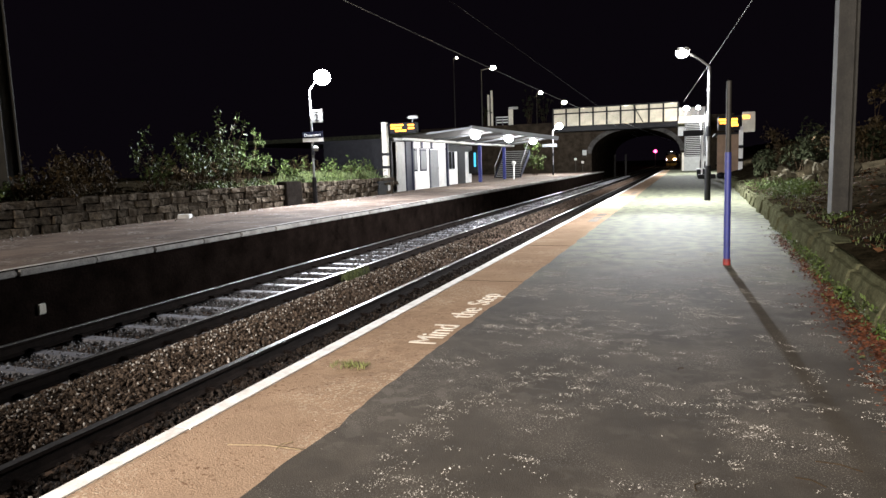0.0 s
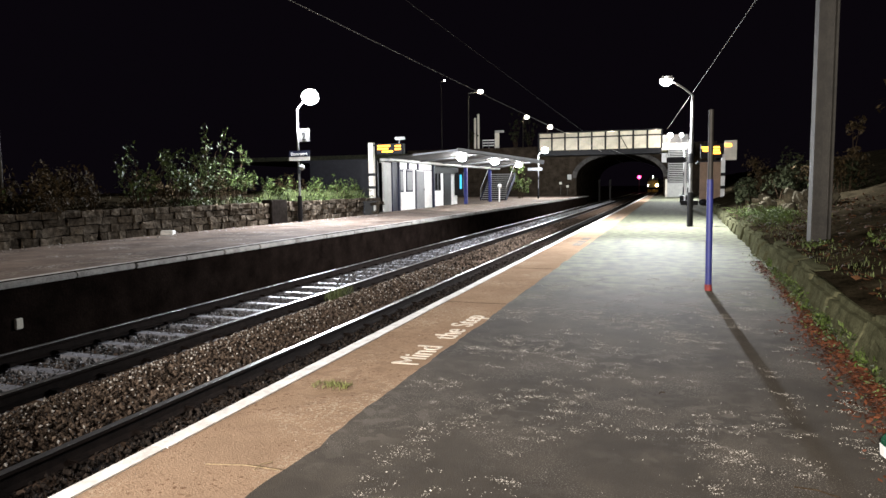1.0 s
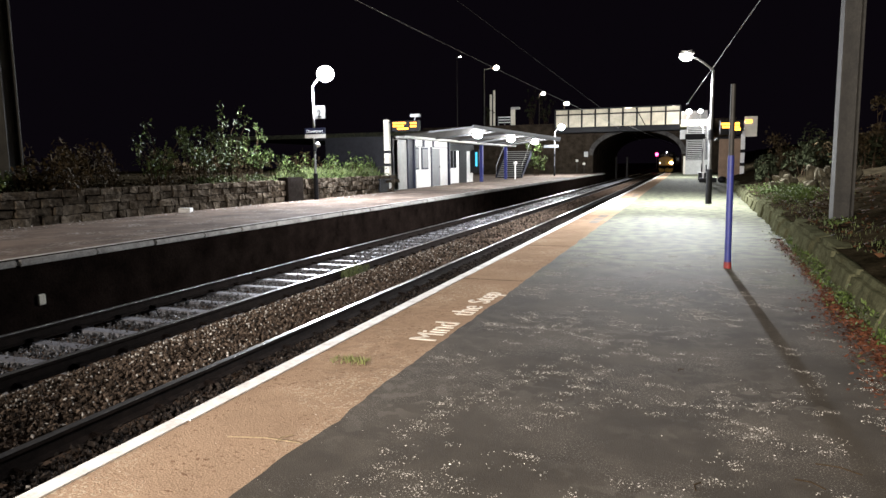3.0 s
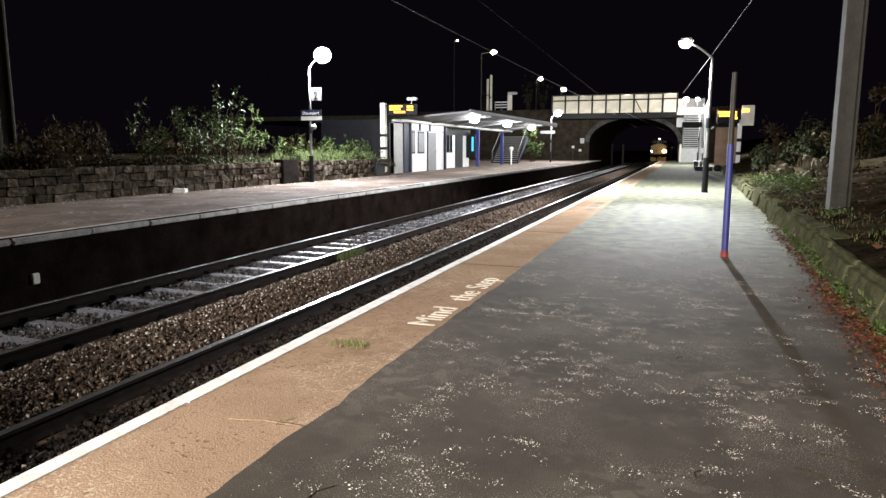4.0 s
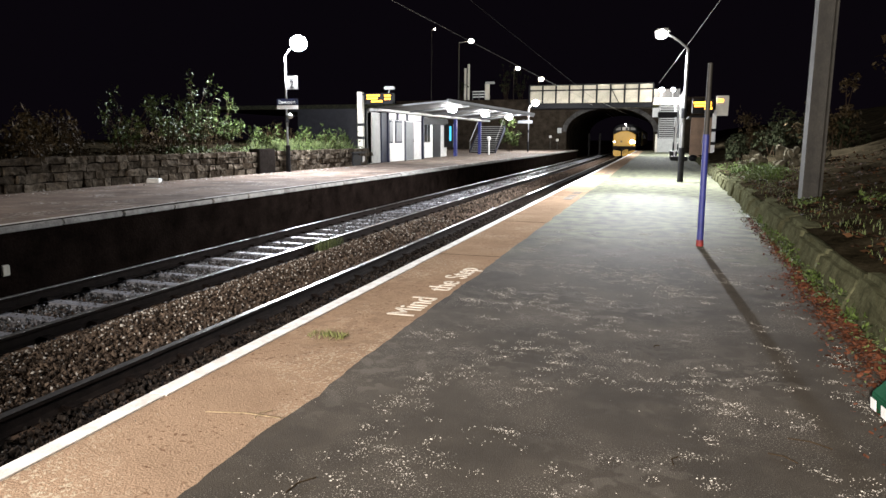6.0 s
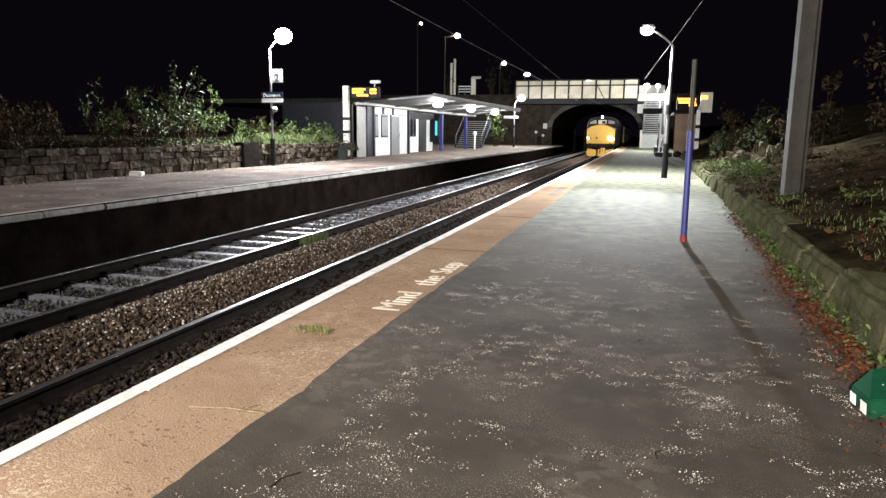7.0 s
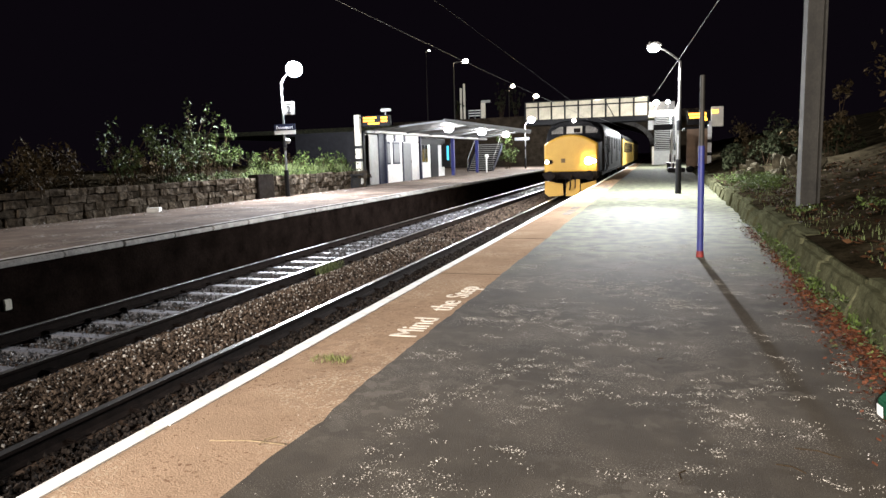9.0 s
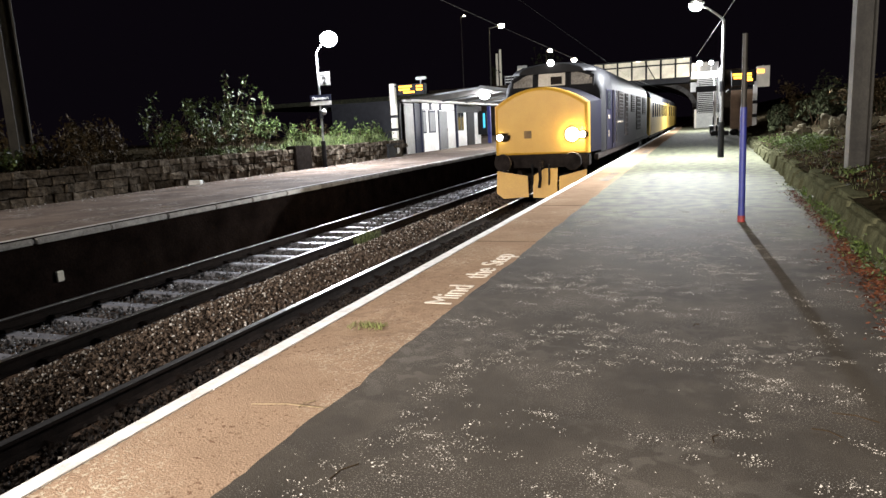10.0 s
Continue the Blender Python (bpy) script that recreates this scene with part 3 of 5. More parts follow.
STEPNOSE = mesh_of("nosing", box(-1, 0, -0.055, 1, 0.012, 0.045), BLACK)
stairs("staircase_left", -15.3, -13.2, 55.5, 13, FZ, "pale concrete stairs up to the footbridge")
stairs("staircase_right", -0.15, 1.5, 63.5, 26, -0.02, "pale concrete stairs up to the footbridge end")
tower = thing("stair_tower", 0, 0, 0, "white-painted stair head at the footbridge end, brightly lit", "stair tower")
part("side_wall", box(1.62, 60.0, 0, 1.75, 73.5, 5.2, 0.01), WHITE, tower)
part("end_wall", box(-0.9, 73.6, 3.4, 1.75, 73.75, 5.35, 0.01), WHITE, tower)
part("upper_screen", box(-0.85, 74.2, 5.3, 1.7, 74.3, 6.25, 0.01), GREY, tower, "dim grey upper screen")
part("landing", box(-0.9, 70.6, 4.35, 1.6, 73.6, 4.52, 0.01), CONCRETE, tower)
part("low_panel", box(-0.25, 63.2, 0, 1.62, 63.3, 1.25, 0.01), PALEGREY, tower, "pale grey panel under the stairs")
part("newel", box(-0.42, 62.9, 0, -0.25, 63.3, 1.6, 0.02), CREAM, tower)

# ---- station building on the other platform ----
def building():
    b = thing("station_building", -13.3, 29.0, FZ, "small white and blue station building with an upswept canopy", "building")
    # enclosed part, y 0..8.6 ; waiting bay 8.6..15.3 ; open canopy to 22.5
    part("end_wall", box(-4.0, 1.2, 0, -0.05, 1.3, 2.5, 0.01), BLACK, b, "dark boarded end wall")
    part("end_panel", box(-0.9, 0.55, 0, 0.0, 1.2, 2.45, 0.02), BLACK, b, "dark end panel")
    part("side_panel", box(-0.12, 0.62, 0, 0.0, 2.3, 2.45, 0.01), PALEGREY, b, "pale grey boarded panel")
    part("corner_pillar", box(-0.12, 2.32, 0, 0.05, 3.3, 2.5, 0.02), NAVY, b, "wide navy corner pillar")
    part("dark_jamb", box(-0.05, 0.45, 0, 0.06, 0.62, 2.6, 0.01), BLACK, b)
    part("front_wall", box(-0.15, 3.3, 0, 0.0, 8.4, 2.5, 0.01), WHITE, b, "white-painted front wall")
    part("frieze", box(-0.10, 3.2, 2.14, 0.03, 8.4, 2.18, 0.005), NAVY, b)
    for y in (4.45, 5.9):
        part("frieze_post", box(-0.1, y, 2.16, 0.04, y + 0.28, 2.55, 0.005), NAVY, b)
    for y0, y1 in ((3.35, 3.9), (4.25, 5.25)):
        w = part("window", box(-0.05, y0, 0.95, 0.03, y1, 2.12, 0.01), NAVY, b, "dark window frame")
        part("pane", box(-0.02, y0 + 0.09, 1.04, 0.045, y1 - 0.09, 2.03, 0.004), GREY, w, "grey shuttered pane")
    d = part("door", box(-0.02, 5.75, 0.02, 0.05, 7.0, 2.1, 0.01), GREY, b, "grey metal door")
    part("handle", box(0.05, 6.85, 1.0, 0.09, 6.92, 1.15, 0.01), STEEL, d)
    part("door_frame", box(-0.02, 5.62, 0, 0.04, 5.74, 2.15, 0.005), NAVY, b)
    # recessed bay
    part("bay_back_wall", box(-0.75, 8.6, 0, -0.62, 15.3, 2.5, 0.01), WHITE, b, "white back wall of the waiting bay")
    part("bay_side_wall", box(-0.75, 8.40, 0, -0.02, 8.55, 2.5, 0.01), WHITE, b)
    for i in range(3):
        w = part("bay_window", box(-0.64, 9.9 + i * 0.62, 0.95, -0.58, 10.45 + i * 0.62, 2.1, 0.01), GREY, b)
        part("pane", box(-0.59, 9.96 + i * 0.62, 1.0, -0.565, 10.39 + i * 0.62, 2.04), GLASS, w)
    part("bay_door", box(-0.63, 12.3, 0, -0.57, 13.8, 2.1, 0.01), BLACK, b, "dark doorway")
    for y in (3.15, 8.5, 15.3, 21.8):
        part("post", box(-0.11, y - 0.1, 0, 0.11, y + 0.1, 2.62, 0.015), NAVY if y < 9 else BLUE, b, "blue-painted steel post")
    # canopy, low at the wall and rising a little to the tracks and to its far end
    def slab(x0, z0, x1, z1, y0, y1, th):
        lift = lambda y: 0.16 * y / 23.4
        return loft([[(x0, y, z0), (x1, y, z1 + lift(y)), (x1, y, z1 + th + lift(y)), (x0, y, z0 + th)] for y in (y0, y1)])
    part("canopy", slab(0.45, 2.63, 3.9, 2.90, 1.0, 23.4, 0.05), ROOFING, b, "grey canopy sheeting")
    part("fascia", slab(3.88, 2.86, 3.96, 2.87, 0.95, 23.45, 0.13), GREY, b)
    part("end_fascia", slab(0.45, 2.60, 3.9, 2.86, 0.92, 1.0, 0.08), GREY, b)
    part("gutter", box(-0.1, 1.0, 2.50, 0.47, 23.3, 2.62, 0.02), PALEGREY, b)
    for y in (5.2, 9.0, 12.8, 16.6, 20.4):
        part("rafter", slab(0.45, 2.55, 3.8, 2.81, y, y + 0.10, 0.08), GREY, b)
    part("bay_header", box(-0.60, 8.56, 2.06, -0.50, 15.2, 2.48, 0.01), BLACK, b, "dark header over the waiting bay")
    part("flat_roof", box(-4.5, 1.2, 2.5, -0.15, 15.4, 2.62, 0.01), BLACK, b)
    return b


building()
scr = thing("information_screen", -14.0, 43.6, FZ, "lit blue information screen in a black case", "screen")
part("case", box(0, 0.08, 0.6, 0.7, 0.3, 2.15, 0.02), BLACK, scr)
part("display", box(0.46, 0.06, 1.05, 0.60, 0.085, 2.0, 0.005), SCREEN, scr, "glowing blue screen")

for ly in (34.0, 41.0, 48.0):
    lt = thing("canopy_light", -10.4, ly, 2.66, "bright canopy light fitting", "lamp", "canopy lights")
    part("housing", box(-0.22, -0.22, 0.03, 0.22, 0.22, 0.14, 0.02), WHITE, lt)
    part("lens", ball(0, 0, 0.02, 0.25, 0.7), LAMP, lt, "glowing white lens", True)

brd = thing("departure_board", -13.0, 29.0, 2.72, "black departure board with amber lettering on a striped post", "display")
part("case", box(0.0, -0.15, 0, 1.35, 0.15, 0.48, 0.02), BLACK, brd)
for r, (a, b2) in enumerate(((0.08, 0.72), (0.08, 0.62), (0.30, 0.85))):
    part("text_bar", box(a, -0.165, 0.34 - r * 0.13, b2, -0.152, 0.42 - r * 0.13), AMBER, brd, "amber lettering, unreadable")
for r in range(2):
    part("text_bar", box(0.95, -0.165, 0.32 - r * 0.14, 1.25, -0.152, 0.40 - r * 0.14), AMBER, brd, "amber lettering, unreadable")
part("post", box(-0.42, -0.12, FZ - 2.72, -0.18, 0.12, 0.55, 0.01), CREAM, brd, "pale striped post")
for z in (-1.6, -1.0):
    part("band", box(-0.425, -0.125, z, -0.175, 0.125, z + 0.14, 0.005), BLACK, brd)
part("bracket", box(-0.2, -0.05, 0.40, 0.05, 0.05, 0.46), BLACK, brd)
part("camera_arm", rod((1.1, 0, 0.48), (1.15, 0, 0.68), 0.025), STEEL, brd)
part("camera_head", box(0.9, -0.08, 0.64, 1.4, 0.08, 0.78, 0.03), STEEL, brd, "grey surveillance camera")

grit = thing("grit_bin", -13.1, 26.9, FZ, "dark grey grit bin against the wall", "bin")
part("body", box(-0.35, 0, 0, 0.35, 1.5, 0.5, 0.03), BLACK, grit)
part("lid", box(-0.38, -0.04, 0.5, 0.38, 1.54, 0.62, 0.03), BLACK, grit)
part("notice", box(0.352, 1.0, 0.15, 0.36, 1.25, 0.42), WHITE, grit, "white notice")


# ---- lamps, posts and signs ----
POLEPAINT = mat("weathered_pole_paint", (0.13, 0.13, 0.127), 0.6, var=0.25, scale=5, fine=50, bump=0.15)


def lamp_post(x, y, z, top, reach, label, head=True, turn=0):
    p = thing("platform_lamp", x, y, z, label, "lamp post", "platform lamps")
    part("base_sleeve", rod((0, 0, 0), (0, 0, 0.95), 0.085, 0.08, 14), BLACK, p, "black-painted base", True)
    part("pole", rod((0, 0, 0.95), (0, 0, top), 0.044, 0.036, 12), POLEPAINT, p, "white-painted pole", True)
    part("band", rod((0, 0, 1.75), (0, 0, 2.02), 0.068, 0.068, 12), BLACK, p)
    s = 1 if reach > 0 else -1
    arm = [(0, 0, top)] + [(reach * f, 0, top + 0.42 * math.sin(f * math.pi / 2)) for f in (0.12, 0.3, 0.6, 0.85)]
    part("arm", tube_path(arm, 0.03), POLEPAINT, p, "", True)
    part("lantern", box(min(reach * 0.7, reach * 1.25), -0.16, top + 0.42, max(reach * 0.7, reach * 1.25), 0.16, top + 0.55, 0.05), STEEL, p)
    # The 0.30 lens ball is oversized to stand in for lantern glare.
    part("lens", ball(reach, 0, top + 0.42, 0.17 if reach < 0 else 0.30, 0.9 if reach > 0 else 0.75), LAMP, p, "glowing white lens", True)
    return p


lamp_post(0.58, 19.9, 0, 3.60, -0.70, "white platform lamp post with a black base and lit lantern")
lamp_post(-12.75, 21.5, FZ, 4.05, 0.55, "white platform lamp post with signs and a lit lantern")
lamp_post(0.95, 52.0, 0, 3.55, -0.5, "white platform lamp post with a black base and lit lantern")
lamp_post(-11.6, 62.0, FZ, 4.0, 0.6, "white platform lamp post with a black base and lit lantern")

SIGNGREY = mat("weathered_sign_face", (0.12, 0.118, 0.11), 0.8, var=0.15, scale=5, fine=60, bump=0.05)
sg = thing("platform_number_sign", -12.45, 21.4, 2.86, "square weathered grey-white sign with the number two", "sign")
part("panel", box(-0.20, -0.02, 0, 0.24, 0.02, 0.46, 0.006), SIGNGREY, sg)


def lettering(words, size, m, material, parent, name="lettering", label=""):
    cu = bpy.data.curves.new(name, "FONT")
    cu.body, cu.size, cu.extrude, cu.align_x = words, size, 0.002, "LEFT"
    tmp = bpy.data.objects.new(name, cu)
    me = bpy.data.meshes.new_from_object(tmp)
    bpy.data.objects.remove(tmp)
    me.materials.clear()
    me.materials.append(material)
    ob = new(name, me)
    ob.matrix_basis = m
    if parent is not None:
        ob.parent = parent
    return tagged(ob, label)


lettering("2", 0.36, pose(-0.08, -0.024, 0.06, 90), BLACK, sg, "numeral")
part("text_bar", box(-0.14, -0.026, 0.385, 0.18, -0.021, 0.43), GREY, sg)
ns = thing("station_name_sign", -12.62, 21.35, 2.18, "blue and white station name sign", "sign")
part("panel", box(-0.42, -0.02, 0.14, 0.42, 0.02, 0.36, 0.006), NAVY, ns)
part("lower_panel", box(-0.42, -0.02, 0, 0.42, 0.02, 0.138, 0.006), WHITE, ns, "white lower strip")
lettering("Davenport", 0.155, pose(-0.345, -0.024, 0.195, 90), WHITE, ns, "station_name", "white station name")
part("speaker", ball(0.12, -0.05, -0.24, 0.10), STEEL, ns, "small grey loudspeaker", True)

bp = thing("blue_post", 0.478, 7.98, 0, "slim blue post with a red foot, leaning slightly", "post")
lean = Vector((-0.012, 0.0, 2.0))
part("foot", rod((0, 0, 0), lean * 0.035, 0.041, 0.040, 14), RED, bp, "red-painted foot", True)
part("shaft", rod(lean * 0.035, lean * 0.62, 0.035, 0.034, 14), BLUE, bp, "", True)
# The missing light on the upper length is put in as dark steel colour.
part("upper_shaft", rod(lean * 0.62, lean, 0.028, 0.026, 14), MASTSTEEL, bp, "upper length coloured dark to look unlit", True)


def mast(x, y, z, label, height=9.0, w=0.30, turn=0, half=0.15):
    m = thing("electrification_mast", x, y, z, label, "mast", "electrification masts", turn=turn)
    part("footing", box(-0.30, -0.30, -0.3, 0.30, 0.30, 0.06, 0.04), CONCRETE, m)
    part("web", box(-0.012, -w / 2, 0, 0.012, w / 2, height), MASTSTEEL, m)
    for s in (-1, 1):
        part("flange", box(-half, s * w / 2 - 0.014, 0, half, s * w / 2 + 0.014, height, 0.004), MASTSTEEL, m)
    return m


mast(1.97, 10.2, 0.20, "grey steel electrification mast in the bank", 9.0, 0.215, 96, 0.09)
mast(-14.36, 11.0, 0.7, "grey steel electrification mast behind the wall", 8.5, 0.34, 0)


def wire(name, points, r, label):
    return solo(name, tube_path(points, r, 5), STEEL if r > 0.009 else MASTSTEEL, label, "cable")


def sag(a, b, drop, n=14):
    a, b = Vector(a), Vector(b)
    return [tuple(a.lerp(b, i / n) - Vector((0, 0, drop * 4 * (i / n) * (1 - i / n)))) for i in range(n + 1)]


wire("overhead_wire", sag((T2 + 0.05, -10, 4.95), (T2, 60, 4.85), 0.15), 0.010, "pale overhead line wire over the far track")
wire("overhead_wire", sag((T2, 60, 4.85), (T2 + 0.4, 100, 4.2), 0.05), 0.016, "pale overhead line wire over the far track")
wire("overhead_wire", sag((-5.15, -10, 5.45), (-4.8, 75, 3.7), 0.05), 0.005, "dark overhead line wire over the near track")
wire("overhead_wire", sag((T1 - 1.3, 62, 4.3), (T1 + 1.5, 100, 3.6), 0.05), 0.014, "overhead line wire entering the tunnel")
wire("cable", sag((-0.4, 72.0, 6.7), (3.6, -8, 6.0), 0.1), 0.012, "dark cable from the footbridge to the mast")

# stair tower lamps
for x in (-0.1, 0.95):
    lt = thing("bulkhead_lamp", x, 70.2, 5.92, "bright bulkhead lamp on the stair head", "lamp", "stair lamps")
    part("housing", box(-0.2, 0.0, 0.05, 0.2, 0.25, 0.25, 0.03), BLACK, lt)
    part("bracket", rod((0, 0.1, -5.9 + 4.4), (0, 0.1, 0.1), 0.04), STEEL, lt)
    part("lens", ball(0, 0, 0.0, 0.26 if x < 0 else 0.19, 0.8), LAMP, lt, "glowing white lens", True)


def street_lamp(x, y, z, h, reach, size):
    p = thing("street_lamp", x, y, z, "distant street lamp with a warm lit head", "street lamp", "street lamps")
    part("pole", rod((0, 0, 0), (0, 0, h), 0.25 * size, 0.16 * size, 8), MASTSTEEL, p)
    part("arm", rod((0, 0, h), (reach, 0, h + 0.15), 0.05), STEEL, p)
    part("head", ball(reach, 0, h + 0.12, size, 0.7), SODIUM, p, "glowing lamp head", True)


street_lamp(-22.6, 76.5, 5.2, 6.8, 1.45, 0.34)
street_lamp(-17.9, 85, 5.2, 4.5, 0.5, 0.27)
street_lamp(-13.9, 80, 5.2, 2.7, 0.3, 0.30)
# Only a tiny far light of unknown kind; pole and arm added as support.
street_lamp(-25.9, 76.4, 5.2, 8.3, 0.4, 0.12)

rl = thing("white_railing", -20.9, 76.3, 5.2, "white-painted railing along the road edge", "railing")
for z in (0.62, 0.92, 1.22):
    part("rail", box(0, -0.04, z, 1.6, 0.04, z + 0.10, 0.02), WHITE, rl)
for x in (0.05, 0.8, 1.5):
    part("post", box(x - 0.05, -0.05, 0, x + 0.05, 0.05, 1.3, 0.01), GREY, rl)
sp = thing("stair_head_pillar", -18.95, 76.4, 5.2, "pale pillar with a bracket at the stair head", "pillar")
part("shaft", box(-0.42, -0.2, 0, 0.05, 0.2, 2.1, 0.04), CREAM, sp)
part("bracket", box(-0.42, -0.15, 2.1, 0.65, 0.15, 2.36, 0.04), PALEGREY, sp)
for x, h in ((-21.75, 3.9), (-21.35, 4.35)):
    gp = thing("pale_post", x, 76.3, 5.2, "pale upright post beside the road shrubs", "post", "pale road posts")
    part("post", box(-0.11, -0.1, 0, 0.11, 0.1, h, 0.02), CREAM, gp)
fs2 = thing("platform_sign", -12.0, 62.0, 2.55, "dim grey hanging sign beside the lamp post", "sign")
part("panel", box(-0.6, -0.03, 0, 0.75, 0.03, 0.26, 0.01), GREY, fs2)
part("hanger", rod((0.4, 0, -2.58), (0.4, 0, 0), 0.03), MASTSTEEL, fs2)
for x, h in ((-11.25, 1.4), (-10.5, 1.05)):
    mk = thing("platform_marker", x, 73.0, FZ, "small pale marker on a thin stake at the platform end", "marker", "platform markers")
    part("stake", rod((0, 0, 0), (0, 0, h), 0.03), MASTSTEEL, mk)
    part("plate", box(-0.14, -0.03, h - 0.12, 0.14, 0.03, h + 0.14, 0.03), CREAM, mk)

# ---- waiting shelter and display on our platform ----
# Tan base colour carries the amber light falling on the shelter front.
AMBERTINT = mat("amber_lit_tan", (0.26, 0.17, 0.11), 0.7, var=0.2, scale=2, fine=40, bump=0.15)
sh = thing("platform_shelter", 1.15, 40.0, 0, "small waiting shelter, front toned as amber-lit, with a black sign band", "shelter")
part("front_panel", box(0.42, 0, 0.05, 1.55, 0.10, 2.35, 0.01), AMBERTINT, sh, "end panel with amber light put into its colour")
part("side_wall", box(1.5, 0.1, 0.05, 1.6, 4.5, 2.4, 0.01), CREAM, sh)
part("inner_wall", box(-0.10, 0.4, 0.05, 0.02, 0.5, 2.5, 0.01), WHITE, sh)
part("roof", box(0.3, -0.1, 2.36, 1.7, 4.6, 2.46, 0.02), BLACK, sh)
part("plinth", box(-0.55, -0.4, 0.0, 0.35, 0.3, 0.24, 0.02), BLACK, sh)
hs = thing("hanging_sign", 0.75, 40.5, 2.38, "black hanging direction sign", "sign")
part("panel", box(-0.95, -0.05, 0, 0.1, 0.05, 0.30, 0.01), BLACK, hs)
part("hanger", box(0.02, -0.03, -2.38, 0.10, 0.03, 0.1), WHITE, hs, "white post")
bd = thing("departure_board", 1.55, 39.2, 2.55, "departure board with glowing amber lettering", "display")
part("case", box(0.0, -0.15, 0, 1.1, 0.15, 0.75, 0.02), BLACK, bd)
for a, b2, z in ((0.05, 0.95, 0.50), (0.10, 0.95, 0.34), (0.62, 1.0, 0.20)):
    part("text_bar", box(a, -0.17, z, b2, -0.152, z + 0.11), AMBER, bd, "amber lettering, unreadable")
bs = thing("side_display", 2.75, 39.3, 2.42, "pale display box with amber light on a striped post", "display")
part("case", box(0.0, -0.1, 0.0, 0.62, 0.1, 1.05, 0.02), CREAM, bs)
part("lit_row", box(0.02, -0.12, 0.70, 0.35, -0.102, 0.88), AMBER, bs, "amber light")
part("post", box(-0.14, -0.1, -2.42, 0.06, 0.1, 0.3, 0.01), WHITE, bs, "white striped post")
for z in (-1.55, -0.85):
    part("band", box(-0.145, -0.105, z, 0.065, 0.105, z + 0.18, 0.005), BLACK, bs)
bk = thing("rubbish_sack", 1.75, 39.3, 0, "black rubbish sack beside the shelter", "sack")
part("sack", ball(0, 0, 0.16, 0.24, 0.75), BLACK, bk, "", True)

SIGX, SIGZ = -8.1, 3.7
sig = thing("railway_signal", SIGX, 190.0, BED, "railway signal showing a red light in the tunnel", "signal")
part("post", rod((0, 0, 0), (0, 0, SIGZ), 0.09), STEEL, sig)
part("head", box(-0.35, 0, SIGZ, 0.35, 0.25, SIGZ + 1.4, 0.05), BLACK, sig)
part("lens", ball(0, -0.06, SIGZ + 0.4, 0.42, 1.0), REDLIGHT, sig, "red glowing lens", True)

# ---- painted words on the buff strip ----
words = thing("platform_lettering", 0, 0, -0.0045, "worn white painted words on the buff strip", "lettering")
for word, y0 in (("Mind", 4.12), ("the", 4.93), ("Step", 5.42)):
    lettering(word, 0.285, pose(-1.545, y0, 0, 0, 0, 90), WORNPAINT, words, "painted_word")
for y0 in (13.4, 23.5):
    worn = thing("worn_lettering", 0, y0, 0, "worn white painted words too faint to read", "lettering", "worn platform lettering")
    for k, ln in enumerate((0.55, 0.42, 0.6)):
        part("word_bar", box(-1.80, k * 0.72, -0.008, -1.62, k * 0.72 + ln, -0.003), FADED, worn)

# ---- green carton by the kerb ----
ct = thing("green_carton", 0.975, 3.11, 0.0, "crushed green cardboard carton lying by the kerb", "carton")
foot = [(0.0, 0.0), (-0.022, 0.175), (0.09, 0.26), (0.20, 0.26), (0.27, 0.10), (0.20, -0.02)]
rim = [(-0.006, -0.002, 0.085), (-0.028, 0.172, 0.085), (0.07, 0.255, 0.15), (0.19, 0.25, 0.165), (0.245, 0.10, 0.155), (0.19, -0.01, 0.11)]
bm = loft([[(x, y, 0.002) for x, y in foot], rim])
bmesh.ops.bevel(bm, geom=bm.edges[:], offset=0.006, segments=2, affect="EDGES")
part("box", bm, GREENCARD, ct)
for y0, y1, z0 in ((0.012, 0.062, 0.012), (0.115, 0.165, 0.012)):
    part("label_patch", loft([[(-0.004 - 0.1257 * y - 0.004 * k, y, z0 + 0.05 * k) for y, k in ((y0, 0), (y1, 0), (y1, 1), (y0, 1))], [(-0.0075 - 0.1257 * y - 0.004 * k, y, z0 + 0.05 * k) for y, k in ((y0, 0), (y1, 0), (y1, 1), (y0, 1))]]), WHITE, ct, "white printed patch")
for k in range(3):
    part("print_bar", box(0.045 + k * 0.014, 0.115 - k * 0.004, 0.108 + k * 0.0045, 0.051 + k * 0.014, 0.150 - k * 0.004, 0.114 + k * 0.0045), PALEGREY, ct, "pale print, unreadable")


# ---- plants and litter ----
def leaf_cloud(name, centres, count, size, material, label, parent=None, seed=1, shape=1.0):
    rs = np.random.RandomState(seed)
    vs, fs = [], []
    for _ in range(count):
        cx, cy, cz, rx, ry, rz = centres[rs.randint(len(centres))]
        d = rs.normal(size=3)
        d = d / np.linalg.norm(d) * rs.rand() ** 0.45
        p = np.array((cx + d[0] * rx, cy + d[1] * ry, cz + d[2] * rz))
        k = size * (0.5 + 0.9 * rs.rand())
        m = np.array(Euler((rs.normal() * 0.8, rs.normal() * 0.8, rs.rand() * 6.28)).to_matrix())
        q = np.array([(-1, 0, 0), (-0.3, 0.42 * shape, 0.08), (0.9, 0, -0.05), (-0.3, -0.42 * shape, 0.08)]) * k
        n = len(vs)
        vs.extend((q @ m.T + p).tolist())
        fs.extend([(n, n + 1, n + 2), (n, n + 2, n + 3)])
    me = bpy.data.meshes.new(name)
    me.from_pydata(vs, [], fs)
    me.materials.append(material)
    ob = new(name, me)
    ob.parent = parent
    return tagged(ob, label)


